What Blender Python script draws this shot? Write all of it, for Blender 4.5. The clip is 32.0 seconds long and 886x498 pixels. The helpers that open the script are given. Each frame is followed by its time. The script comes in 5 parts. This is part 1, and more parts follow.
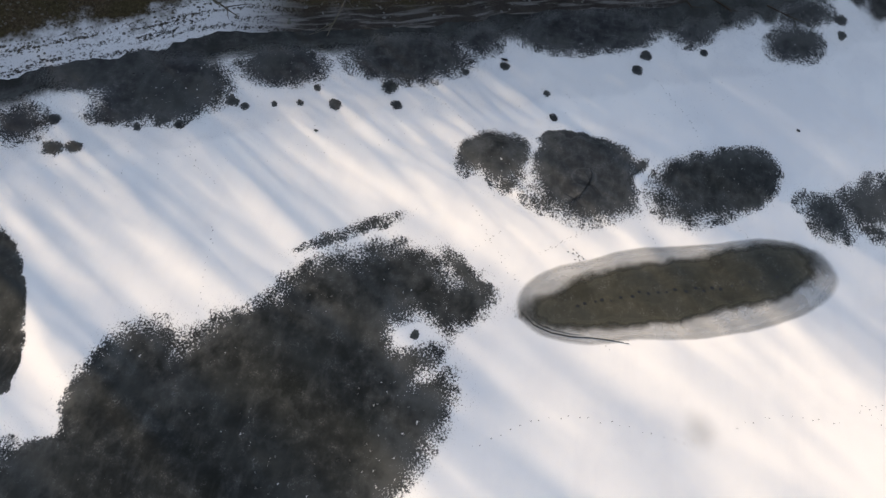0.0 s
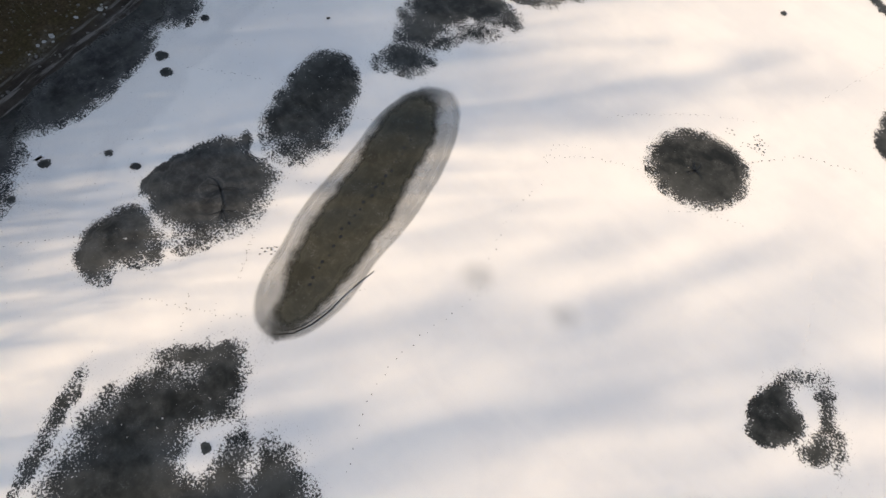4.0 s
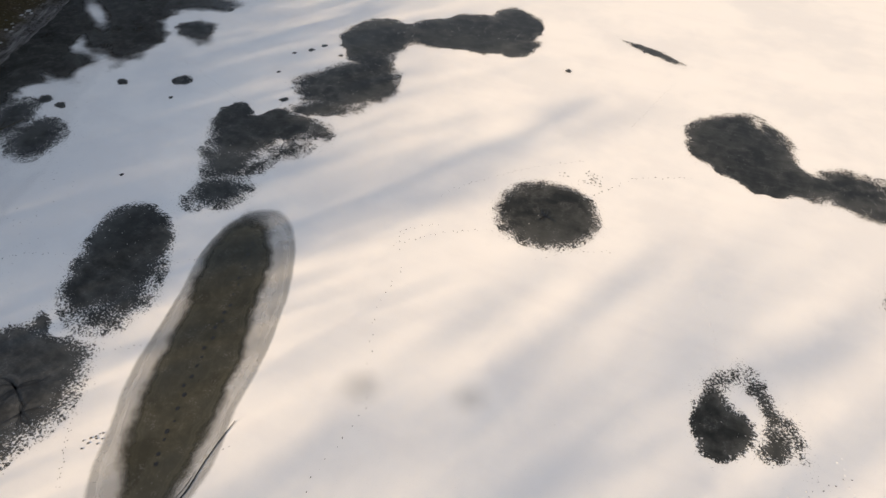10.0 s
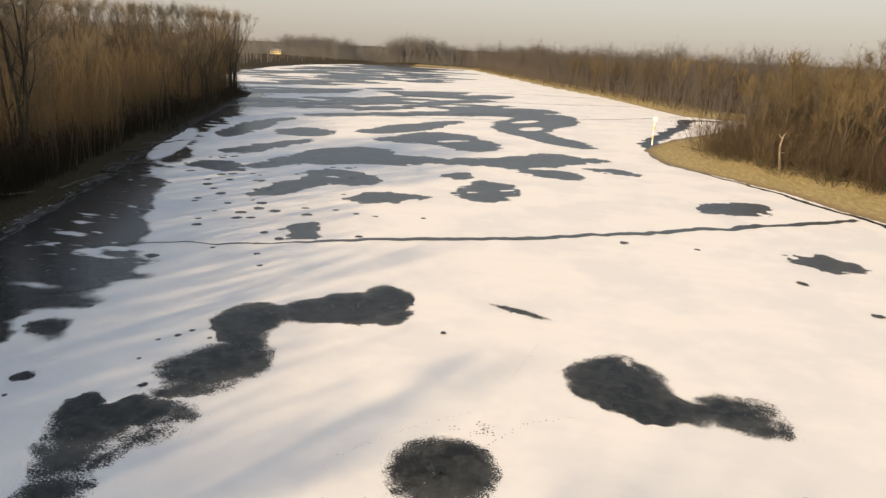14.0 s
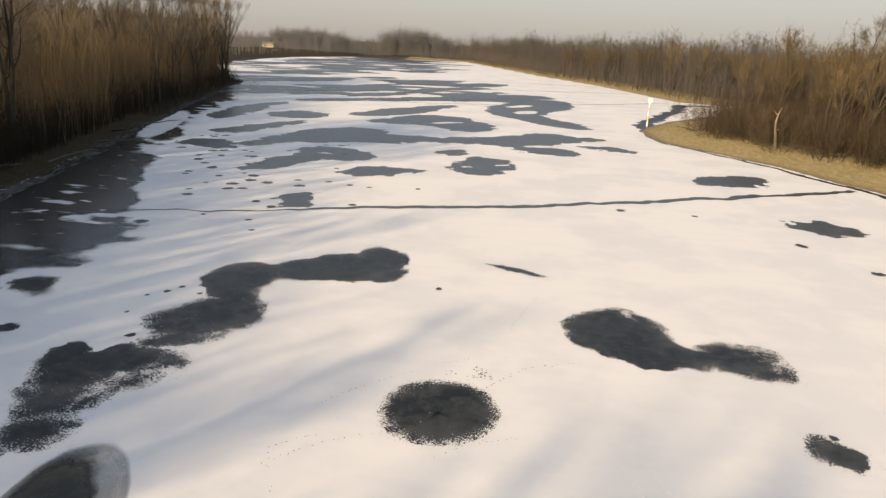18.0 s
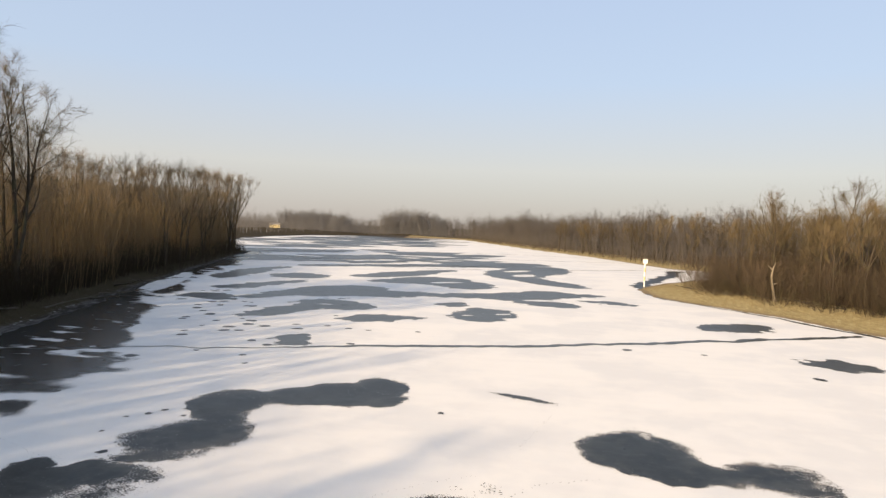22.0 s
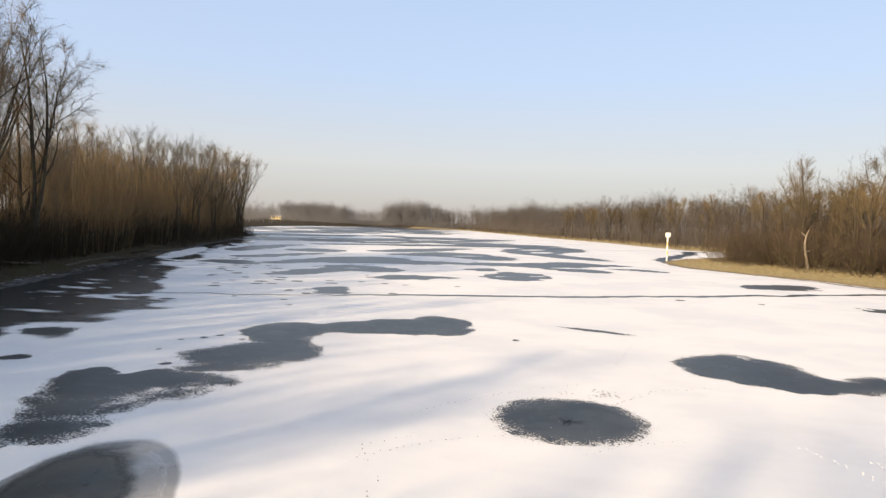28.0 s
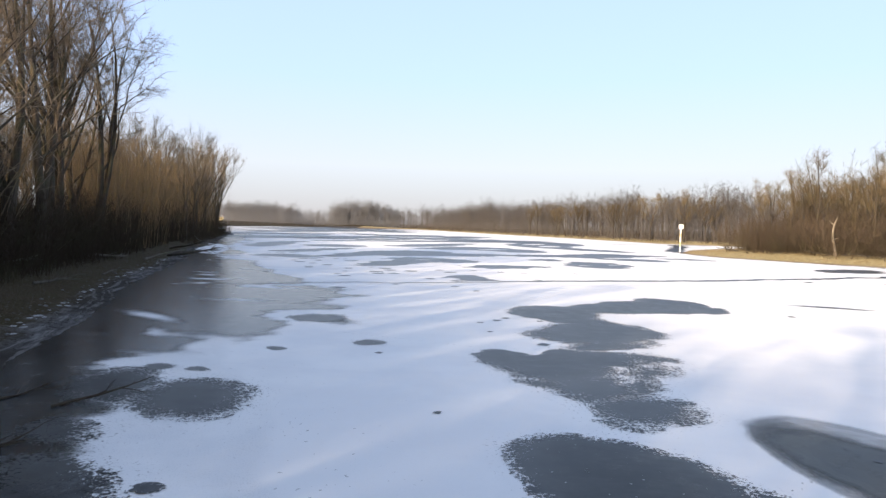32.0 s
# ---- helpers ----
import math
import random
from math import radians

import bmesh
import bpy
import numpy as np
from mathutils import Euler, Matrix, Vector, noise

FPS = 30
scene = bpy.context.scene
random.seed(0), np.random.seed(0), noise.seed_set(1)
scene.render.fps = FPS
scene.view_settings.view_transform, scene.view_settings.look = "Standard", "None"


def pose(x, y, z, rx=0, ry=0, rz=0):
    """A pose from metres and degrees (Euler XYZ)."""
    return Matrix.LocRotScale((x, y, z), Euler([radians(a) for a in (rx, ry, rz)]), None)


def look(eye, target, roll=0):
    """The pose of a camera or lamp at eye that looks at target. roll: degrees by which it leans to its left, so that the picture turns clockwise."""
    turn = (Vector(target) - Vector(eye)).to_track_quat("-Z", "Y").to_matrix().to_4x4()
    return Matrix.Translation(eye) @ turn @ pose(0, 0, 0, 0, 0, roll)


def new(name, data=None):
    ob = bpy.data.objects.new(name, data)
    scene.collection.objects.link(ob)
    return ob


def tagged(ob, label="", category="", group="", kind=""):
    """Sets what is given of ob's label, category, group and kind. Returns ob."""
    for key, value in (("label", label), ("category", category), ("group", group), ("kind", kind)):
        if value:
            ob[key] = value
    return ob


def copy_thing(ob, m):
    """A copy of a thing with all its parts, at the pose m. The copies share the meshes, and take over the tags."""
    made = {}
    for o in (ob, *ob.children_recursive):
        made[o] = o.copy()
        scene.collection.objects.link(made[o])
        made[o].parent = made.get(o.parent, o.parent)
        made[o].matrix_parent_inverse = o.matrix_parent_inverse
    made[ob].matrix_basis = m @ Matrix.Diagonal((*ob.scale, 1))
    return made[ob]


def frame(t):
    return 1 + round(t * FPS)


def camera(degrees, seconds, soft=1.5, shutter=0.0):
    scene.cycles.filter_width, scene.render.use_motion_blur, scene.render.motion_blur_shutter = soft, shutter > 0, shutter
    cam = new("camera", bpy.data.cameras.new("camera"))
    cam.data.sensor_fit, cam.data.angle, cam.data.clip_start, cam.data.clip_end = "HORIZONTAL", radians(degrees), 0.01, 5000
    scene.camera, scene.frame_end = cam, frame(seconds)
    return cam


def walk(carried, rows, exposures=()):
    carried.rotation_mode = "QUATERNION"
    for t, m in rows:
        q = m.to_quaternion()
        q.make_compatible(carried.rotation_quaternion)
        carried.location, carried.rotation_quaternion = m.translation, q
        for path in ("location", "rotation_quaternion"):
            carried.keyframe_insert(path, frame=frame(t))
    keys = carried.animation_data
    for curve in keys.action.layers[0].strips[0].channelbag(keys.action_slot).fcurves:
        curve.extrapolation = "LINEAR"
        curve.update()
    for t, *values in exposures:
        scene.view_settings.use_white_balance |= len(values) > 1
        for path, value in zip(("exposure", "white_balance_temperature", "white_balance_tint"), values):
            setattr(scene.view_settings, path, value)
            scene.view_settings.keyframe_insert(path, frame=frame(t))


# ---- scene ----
# ==== camera and path ====
cam = camera(69.96, 32.0, 1.4)
PATH = [
    (0, (-0.038, 1.945, 24.536), (-0.897, 1.953, 22.73), 9.4),
    (0.5, (-0.029, 2.114, 24.327), (-0.892, 2.151, 22.523), 9.1),
    (1, (-0.02, 2.287, 24.137), (-0.888, 2.381, 22.338), 8.8),
    (1.5, (0.019, 2.441, 23.948), (-0.845, 2.644, 22.156), 8.9),
    (2, (0.102, 2.59, 23.74), (-0.743, 2.929, 21.959), 8.8),
    (2.5, (0.193, 2.712, 23.523), (-0.609, 3.186, 21.753), 8.6),
    (3, (0.308, 2.729, 23.231), (-0.438, 3.327, 21.474), 8.1),
    (3.5, (0.41, 2.619, 22.869), (-0.266, 3.335, 21.129), 7.7),
    (4, (0.477, 2.592, 22.54), (-0.139, 3.385, 20.81), 7.1),
    (4.5, (0.506, 2.58, 22.261), (-0.076, 3.403, 20.534), 6.7),
    (6.5, (0.645, 2.655, 21.0), (0.158, 3.54, 19.273), 5.6),
    (7, (0.664, 2.642, 20.716), (0.196, 3.54, 18.991), 5.6),
    (7.5, (0.677, 2.628, 20.436), (0.23, 3.535, 18.71), 5.6),
    (8, (0.721, 2.563, 20.095), (0.295, 3.486, 18.373), 5.5),
    (8.5, (0.698, 2.562, 19.798), (0.296, 3.496, 18.076), 5.5),
    (9, (0.73, 2.645, 19.504), (0.348, 3.585, 17.781), 5.1),
    (9.5, (0.843, 2.815, 19.194), (0.423, 3.881, 17.555), 3.9),
    (10, (1.032, 2.828, 18.797), (0.522, 4.148, 17.383), 2.9),
    (10.5, (1.021, 2.893, 18.52), (0.5, 4.333, 17.233), 2.7),
    (11, (0.9, 2.93, 18.102), (0.363, 4.535, 17.035), 2.8),
    (11.5, (0.863, 2.766, 17.826), (0.336, 4.493, 16.965), 3.1),
    (12, (0.929, 2.632, 17.603), (0.425, 4.447, 16.932), 3.2),
    (12.5, (1.069, 2.636, 17.31), (0.626, 4.49, 16.706), 3.0),
    (13, (1.128, 2.688, 17.015), (0.742, 4.555, 16.41), 2.7),
    (13.5, (1.137, 2.722, 16.762), (0.776, 4.593, 16.155), 2.7),
    (14, (1.164, 2.742, 16.495), (0.822, 4.616, 15.888), 2.6),
    (14.5, (1.188, 2.76, 16.194), (0.854, 4.636, 15.587), 2.5),
    (16.5, (1.21, 2.766, 15.009), (0.884, 4.641, 14.394), 2.5),
    (17, (1.211, 2.769, 14.668), (0.886, 4.644, 14.052), 2.4),
    (17.5, (1.216, 2.742, 14.323), (0.891, 4.616, 13.705), 2.4),
    (18, (1.233, 2.71, 13.921), (0.909, 4.584, 13.302), 2.4),
    (18.5, (1.234, 2.759, 13.473), (0.91, 4.634, 12.854), 2.3),
    (19, (1.241, 2.834, 13.1), (0.922, 4.709, 12.48), 2.2),
    (19.5, (1.218, 2.969, 12.784), (0.894, 4.885, 12.311), 2.2),
    (20, (1.248, 3.018, 12.257), (0.918, 4.973, 11.992), 2.1),
    (20.5, (1.263, 3.015, 11.786), (0.932, 4.97, 11.52), 2.1),
    (21, (1.268, 3.06, 11.346), (0.93, 5.023, 11.16), 2.0),
    (21.5, (1.211, 3.091, 10.79), (0.87, 5.06, 10.718), 2.0),
    (22, (1.142, 3.036, 10.324), (0.783, 5.002, 10.254), 2.1),
    (22.5, (1.127, 2.925, 9.916), (0.755, 4.889, 9.844), 2.0),
    (23, (1.135, 2.832, 9.528), (0.758, 4.795, 9.454), 1.9),
    (23.5, (1.161, 2.827, 9.11), (0.789, 4.791, 9.036), 1.8),
    (24, (1.177, 2.926, 8.697), (0.817, 4.891, 8.623), 1.9),
    (24.5, (1.217, 3.031, 8.336), (0.87, 4.999, 8.26), 1.8),
    (25, (1.26, 3.027, 7.993), (0.913, 4.996, 7.915), 1.6),
    (25.5, (1.213, 3.222, 7.629), (0.865, 5.19, 7.548), 1.7),
    (27.5, (-1.42, 4.574, 6.368), (-1.782, 6.539, 6.282), 1.9),
    (28, (-2.998, 4.71, 5.929), (-3.351, 6.677, 5.846), 1.9),
    (28.5, (-4.956, 4.79, 5.488), (-5.29, 6.76, 5.407), 2.0),
    (29, (-7.142, 4.611, 5.087), (-7.471, 6.582, 5.008), 1.9),
    (29.5, (-9.438, 4.477, 4.679), (-9.773, 6.447, 4.605), 1.8),
    (30, (-12.045, 4.397, 4.372), (-12.376, 6.368, 4.295), 1.9),
    (30.5, (-14.796, 4.372, 4.044), (-15.11, 6.346, 3.966), 1.8),
    (31, (-17.288, 4.502, 3.949), (-17.437, 6.495, 3.876), 1.7),
    (31.5, (-19.053, 4.556, 4.08), (-19.186, 6.55, 4.007), 1.6),
    (32, (-20.128, 4.688, 4.148), (-20.265, 6.682, 4.073), 1.4),
]
EXPOSURES = [(0.0, 1.10, 6420, 8.5), (2.0, 1.43, 6900, 9), (4.0, 1.04, 6780, 8.5), (7.0, 1.04, 6950, 8.5), (9.0, 0.82, 6900, 8.5), (11.0, 0.94, 7150, 9.5), (13.0, 0.82, 7250, 8.5), (16.5, 0.82, 6950, 8), (19.0, 0.68, 6850, 8), (21.5, 0.87, 6750, 8.5), (25.0, 0.98, 6650, 8), (28.0, 1.0, 6480, 9), (30.0, 1.08, 6350, 9.5), (31.0, 1.30, 6150, 10), (32.0, 1.33, 5950, 10.5)]
walk(cam, [(t, look(eye, target, roll)) for t, eye, target, roll in PATH], EXPOSURES)

# ==== light ====
SUN_ELEV, SUN_FROM = 19.0, 238.0          # degrees above the horizon; angle from +x towards which the sun stands
sun_dir = Vector((math.cos(radians(SUN_ELEV)) * math.cos(radians(SUN_FROM)), math.cos(radians(SUN_ELEV)) * math.sin(radians(SUN_FROM)), math.sin(radians(SUN_ELEV))))
world = bpy.data.worlds.new("world")
scene.world = world
world.use_nodes = True
wn, wl = world.node_tree.nodes, world.node_tree.links
bg = wn["Background"]
sky = wn.new("ShaderNodeTexSky")
sky.sky_type, sky.sun_disc = "NISHITA", False
sky.sun_elevation, sky.sun_rotation = radians(SUN_ELEV), radians(90 - SUN_FROM)
sky.air_density, sky.dust_density, sky.ozone_density, sky.altitude = 1.0, 1.0, 1.0, 100.0
# winter haze: a grey-beige veil that thins out with height, all round the horizon; overhead, out of view, brightened to
# fill the shade
height = wn.new("ShaderNodeSeparateXYZ")
wl.new(wn.new("ShaderNodeTexCoord").outputs["Generated"], height.inputs[0])
veil = wn.new("ShaderNodeValToRGB")
for el, (p, c) in zip([veil.color_ramp.elements[0], veil.color_ramp.elements[1], veil.color_ramp.elements.new(0.09), veil.color_ramp.elements.new(0.22), veil.color_ramp.elements.new(0.4)],
                      [(0.0, (1.90, 1.74, 1.67, 1)), (0.8, (4.6, 4.85, 5.35, 1)), (0.09, (2.48, 2.44, 2.43, 1)), (0.22, (2.04, 2.46, 3.20, 1)), (0.4, (1.86, 2.30, 3.20, 1))]):
    el.position, el.color = p, c
wl.new(height.outputs["Z"], veil.inputs[0])
amount = wn.new("ShaderNodeMapRange")
amount.inputs["From Min"].default_value, amount.inputs["From Max"].default_value = 0.0, 0.6
amount.inputs["To Min"].default_value, amount.inputs["To Max"].default_value = 0.95, 0.85
wl.new(height.outputs["Z"], amount.inputs["Value"])
haze = wn.new("ShaderNodeMix")
haze.data_type = "RGBA"
wl.new(amount.outputs[0], haze.inputs["Factor"])
wl.new(sky.outputs[0], haze.inputs["A"])
wl.new(veil.outputs[0], haze.inputs["B"])
wl.new(haze.outputs["Result"], bg.inputs[0])
bg.inputs[1].default_value = 0.14
sun = new("sun", bpy.data.lights.new("sun", "SUN"))
sun.data.energy, sun.data.angle, sun.data.color = 3.95, radians(1.2), (1.0, 0.74, 0.47)
sun.matrix_world = look(sun_dir * 300, (0, 0, 0))


# ==== materials ====
def material(name):
    m = bpy.data.materials.new(name)
    m.use_nodes = True
    n = m.node_tree.nodes
    return m, n, m.node_tree.links, n["Principled BSDF"], n["Material Output"]


def noise_node(n, l, scale, detail=4.0, rough=0.55, coords=None, stretch=None):
    t = n.new("ShaderNodeTexNoise")
    t.inputs["Scale"].default_value, t.inputs["Detail"].default_value, t.inputs["Roughness"].default_value = scale, detail, rough
    if coords is not None:
        if stretch is not None:
            mp = n.new("ShaderNodeMapping")
            mp.inputs["Scale"].default_value = stretch
            l.new(coords, mp.inputs[0])
            coords = mp.outputs[0]
        l.new(coords, t.inputs["Vector"])
    return t.outputs["Fac"]


def ramp(n, l, fac, stops):
    r = n.new("ShaderNodeValToRGB")
    e = r.color_ramp.elements
    while len(e) < len(stops):
        e.new(0.5)
    for el, (p, c) in zip(e, stops):
        el.position = p
        el.color = (*c, 1.0) if len(c) == 3 else c
    l.new(fac, r.inputs[0])
    return r.outputs[0]


def mix(n, l, fac, a, b, blend="MIX"):
    x = n.new("ShaderNodeMix")
    x.data_type, x.blend_type = "RGBA", blend
    for sock, v in ((x.inputs["Factor"], fac), (x.inputs["A"], a), (x.inputs["B"], b)):
        if isinstance(v, (float, int)):
            sock.default_value = v
        elif isinstance(v, tuple):
            sock.default_value = (*v, 1.0)
        else:
            l.new(v, sock)
    return x.outputs["Result"]


def calc(n, l, op, a, b=0.0, c=0.0, clamp=False):
    x = n.new("ShaderNodeMath")
    x.operation, x.use_clamp = op, clamp
    for sock, v in zip(x.inputs, (a, b, c)):
        if isinstance(v, (float, int)):
            sock.default_value = v
        else:
            l.new(v, sock)
    return x.outputs[0]


def step(n, l, v, lo, hi):
    x = n.new("ShaderNodeMapRange")
    x.interpolation_type = "SMOOTHSTEP"
    l.new(v, x.inputs["Value"])
    x.inputs["From Min"].default_value, x.inputs["From Max"].default_value = lo, hi
    return x.outputs["Result"]


def bump(n, l, b, height, strength, distance):
    x = n.new("ShaderNodeBump")
    x.inputs["Strength"].default_value, x.inputs["Distance"].default_value = strength, distance
    l.new(height, x.inputs["Height"])
    l.new(x.outputs[0], b.inputs["Normal"])


def place_coords(n):
    return n.new("ShaderNodeNewGeometry").outputs["Position"]


def attr(n, name):
    a = n.new("ShaderNodeAttribute")
    a.attribute_name = name
    return a.outputs["Fac"]


def make_snow():
    m, n, l, b, o = material("snow")
    p = place_coords(n)
    big = noise_node(n, l, 0.11, 5, 0.55, p)
    blot = noise_node(n, l, 0.33, 4, 0.5, p)
    mid = noise_node(n, l, 1.1, 5, 0.6, p)
    fine = noise_node(n, l, 22, 3, 0.65, p)
    drift = noise_node(n, l, 0.5, 5, 0.6, p, (0.35, 1.6, 1.0))
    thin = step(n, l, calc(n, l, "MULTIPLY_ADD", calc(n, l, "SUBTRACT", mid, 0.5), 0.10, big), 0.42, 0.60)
    # greyer, speckled tone towards the left shore, broken up by noise
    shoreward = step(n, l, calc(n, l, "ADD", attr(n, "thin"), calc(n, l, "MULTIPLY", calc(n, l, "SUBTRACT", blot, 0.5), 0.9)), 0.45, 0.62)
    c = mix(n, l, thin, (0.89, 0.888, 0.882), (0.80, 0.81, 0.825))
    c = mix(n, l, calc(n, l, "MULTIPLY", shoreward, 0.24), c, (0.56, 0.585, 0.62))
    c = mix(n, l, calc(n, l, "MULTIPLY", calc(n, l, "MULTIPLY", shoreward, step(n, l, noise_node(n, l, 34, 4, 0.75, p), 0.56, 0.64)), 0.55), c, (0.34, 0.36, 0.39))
    dots = calc(n, l, "MULTIPLY", step(n, l, noise_node(n, l, 8.0, 2, 0.5, p), 0.70, 0.73), step(n, l, attr(n, "thin"), 0.02, 0.2))
    c = mix(n, l, calc(n, l, "MULTIPLY", dots, 0.6), c, (0.16, 0.165, 0.17))
    c = mix(n, l, calc(n, l, "MULTIPLY", step(n, l, blot, 0.52, 0.68), 0.45), c, (0.90, 0.90, 0.895))
    c = mix(n, l, calc(n, l, "MULTIPLY", step(n, l, drift, 0.45, 0.75), 0.30), c, (0.78, 0.775, 0.79))
    c = mix(n, l, calc(n, l, "MULTIPLY", step(n, l, fine, 0.50, 0.75), 0.22), c, (0.70, 0.71, 0.735))
    specks = calc(n, l, "MULTIPLY", step(n, l, fine, 0.66, 0.72), step(n, l, mid, 0.52, 0.66))
    c = mix(n, l, calc(n, l, "MULTIPLY", specks, calc(n, l, "MULTIPLY_ADD", thin, 0.4, 0.12)), c, (0.30, 0.31, 0.33))
    l.new(c, b.inputs["Base Color"])
    b.inputs["Roughness"].default_value = 0.75
    b.inputs["Specular IOR Level"].default_value = 0.25
    bump(n, l, b, calc(n, l, "MULTIPLY_ADD", fine, 0.15, mid), 0.25, 0.03)
    return m


def make_bare_ice(name, dark, light, soft=1.6, speckle=2.6, grainy=3.0, cover=1.0, rough=0.32, crisp=True, sprinkled=1.6, gloss=0.27):
    m, n, l, b, o = material(name)
    p = place_coords(n)
    inside = attr(n, "inside")
    fine = noise_node(n, l, 9.0, 4, 0.7, p)
    mid = noise_node(n, l, 1.6, 6, 0.65, p)
    big = noise_node(n, l, 0.30, 4, 0.55, p)
    grain = noise_node(n, l, 11.5, 4, 0.75, p)
    dust = noise_node(n, l, 0.22, 3, 0.5, p)
    spots = n.new("ShaderNodeTexVoronoi")
    spots.inputs["Scale"].default_value = 0.42
    l.new(p, spots.inputs["Vector"])
    depth = calc(n, l, "ADD", inside, calc(n, l, "MULTIPLY", calc(n, l, "SUBTRACT", mid, 0.5), speckle))
    c = mix(n, l, step(n, l, mid, 0.35, 0.7), dark, light)
    c = mix(n, l, calc(n, l, "MULTIPLY", step(n, l, big, 0.38, 0.66), 0.6), c, (0.048, 0.053, 0.051))
    c = mix(n, l, calc(n, l, "MULTIPLY", step(n, l, noise_node(n, l, 0.7, 4, 0.6, p), 0.50, 0.68), 0.5), c, tuple(0.8 * v for v in dark))
    # round darker thaw marks, and lighter bands that follow the outline
    blotch = calc(n, l, "ADD", spots.outputs["Distance"], calc(n, l, "MULTIPLY", calc(n, l, "SUBTRACT", fine, 0.5), 0.35))
    c = mix(n, l, calc(n, l, "SUBTRACT", 0.55, calc(n, l, "MULTIPLY", step(n, l, blotch, 0.10, 0.30), 0.55)), c, (0.008, 0.010, 0.008))
    rings = n.new("ShaderNodeCombineXYZ")
    l.new(calc(n, l, "MULTIPLY_ADD", mid, 1.2, calc(n, l, "MULTIPLY", inside, 0.9)), rings.inputs[0])
    c = mix(n, l, calc(n, l, "MULTIPLY", step(n, l, noise_node(n, l, 1.0, 3, 0.6, rings.outputs[0]), 0.52, 0.70), 0.30), c, tuple(2.0 * v for v in light))
    if crisp:
        # a sharp outline, then grains of snow whose belt is wide here and narrow there
        edge = calc(n, l, "ADD", inside, calc(n, l, "MULTIPLY", calc(n, l, "SUBTRACT", fine, 0.5), 0.45))
        edge = calc(n, l, "ADD", edge, calc(n, l, "MULTIPLY", calc(n, l, "SUBTRACT", mid, 0.5), 0.6))
        belt = calc(n, l, "MULTIPLY_ADD", step(n, l, dust, 0.36, 0.60), 0.7 * sprinkled, 0.3)
        belt = calc(n, l, "ADD", belt, attr(n, "belt"))
        film = calc(n, l, "SUBTRACT", 1.0, calc(n, l, "DIVIDE", calc(n, l, "MAXIMUM", edge, 0.0), belt), clamp=True)
        film = calc(n, l, "MULTIPLY", film, calc(n, l, "MULTIPLY_ADD", step(n, l, mid, 0.30, 0.62), 0.5, 0.5))
        g = calc(n, l, "MULTIPLY_ADD", calc(n, l, "SUBTRACT", grain, 0.5), grainy * 1.2, 0.5)
        grains = step(n, l, calc(n, l, "SUBTRACT", calc(n, l, "MULTIPLY_ADD", film, 1.35, -0.40), g), -0.10, 0.10)
        chips = calc(n, l, "MULTIPLY", step(n, l, noise_node(n, l, 4.5, 3, 0.6, p), 0.665, 0.69), step(n, l, dust, 0.44, 0.60))
        bare = calc(n, l, "SUBTRACT", 1.0, calc(n, l, "MAXIMUM", grains, calc(n, l, "MULTIPLY", chips, 0.8)))
        strays = calc(n, l, "MULTIPLY", step(n, l, edge, -1.0, 0.0), step(n, l, grain, 0.60, 0.66))
        fac = calc(n, l, "MULTIPLY", step(n, l, edge, -0.10, 0.06), bare)
        fac = calc(n, l, "MULTIPLY", calc(n, l, "MAXIMUM", fac, calc(n, l, "MULTIPLY", strays, 0.6)), cover)
        veil = calc(n, l, "SUBTRACT", 1.0, calc(n, l, "DIVIDE", calc(n, l, "MAXIMUM", edge, 0.0), calc(n, l, "MULTIPLY", belt, 2.6)), clamp=True)
        veil = calc(n, l, "MULTIPLY", veil, step(n, l, calc(n, l, "MULTIPLY_ADD", calc(n, l, "SUBTRACT", mid, 0.5), 0.8, big), 0.36, 0.66))
        c = mix(n, l, calc(n, l, "MULTIPLY", veil, 0.55), c, (0.105, 0.108, 0.106))
        c = mix(n, l, calc(n, l, "MULTIPLY", film, 0.30), c, (0.17, 0.175, 0.18))
        streak = noise_node(n, l, 1.0, 5, 0.6, p, (0.5, 1.5, 1.0))
        c = mix(n, l, calc(n, l, "MULTIPLY", step(n, l, streak, 0.52, 0.75), 0.25), c, (0.11, 0.115, 0.112))
    else:
        g = calc(n, l, "MULTIPLY", calc(n, l, "SUBTRACT", grain, 0.5), grainy)
        fac = calc(n, l, "MULTIPLY", step(n, l, calc(n, l, "ADD", depth, g), -0.6, soft), cover)
        ghost = noise_node(n, l, 0.8, 2, 0.4, p)
        c = mix(n, l, calc(n, l, "MULTIPLY", step(n, l, ghost, 0.56, 0.66), 0.55), c, tuple(0.55 * v for v in dark))
    sift = calc(n, l, "MULTIPLY", step(n, l, mid, 0.50, 0.72), step(n, l, grain, 0.50, 0.62))
    c = mix(n, l, calc(n, l, "MULTIPLY", sift, 0.26), c, (0.30, 0.31, 0.32))
    l.new(c, b.inputs["Base Color"])
    l.new(calc(n, l, "MULTIPLY_ADD", mid, 0.25, rough - 0.12), b.inputs["Roughness"])
    b.inputs["IOR"].default_value = 1.31
    b.inputs["Specular IOR Level"].default_value = gloss
    bump(n, l, b, fine, 0.03, 0.01)
    t = n.new("ShaderNodeBsdfTransparent")
    s = n.new("ShaderNodeMixShader")
    l.new(fac, s.inputs[0])
    l.new(t.outputs[0], s.inputs[1])
    l.new(b.outputs[0], s.inputs[2])
    l.new(s.outputs[0], o.inputs["Surface"])
    return m


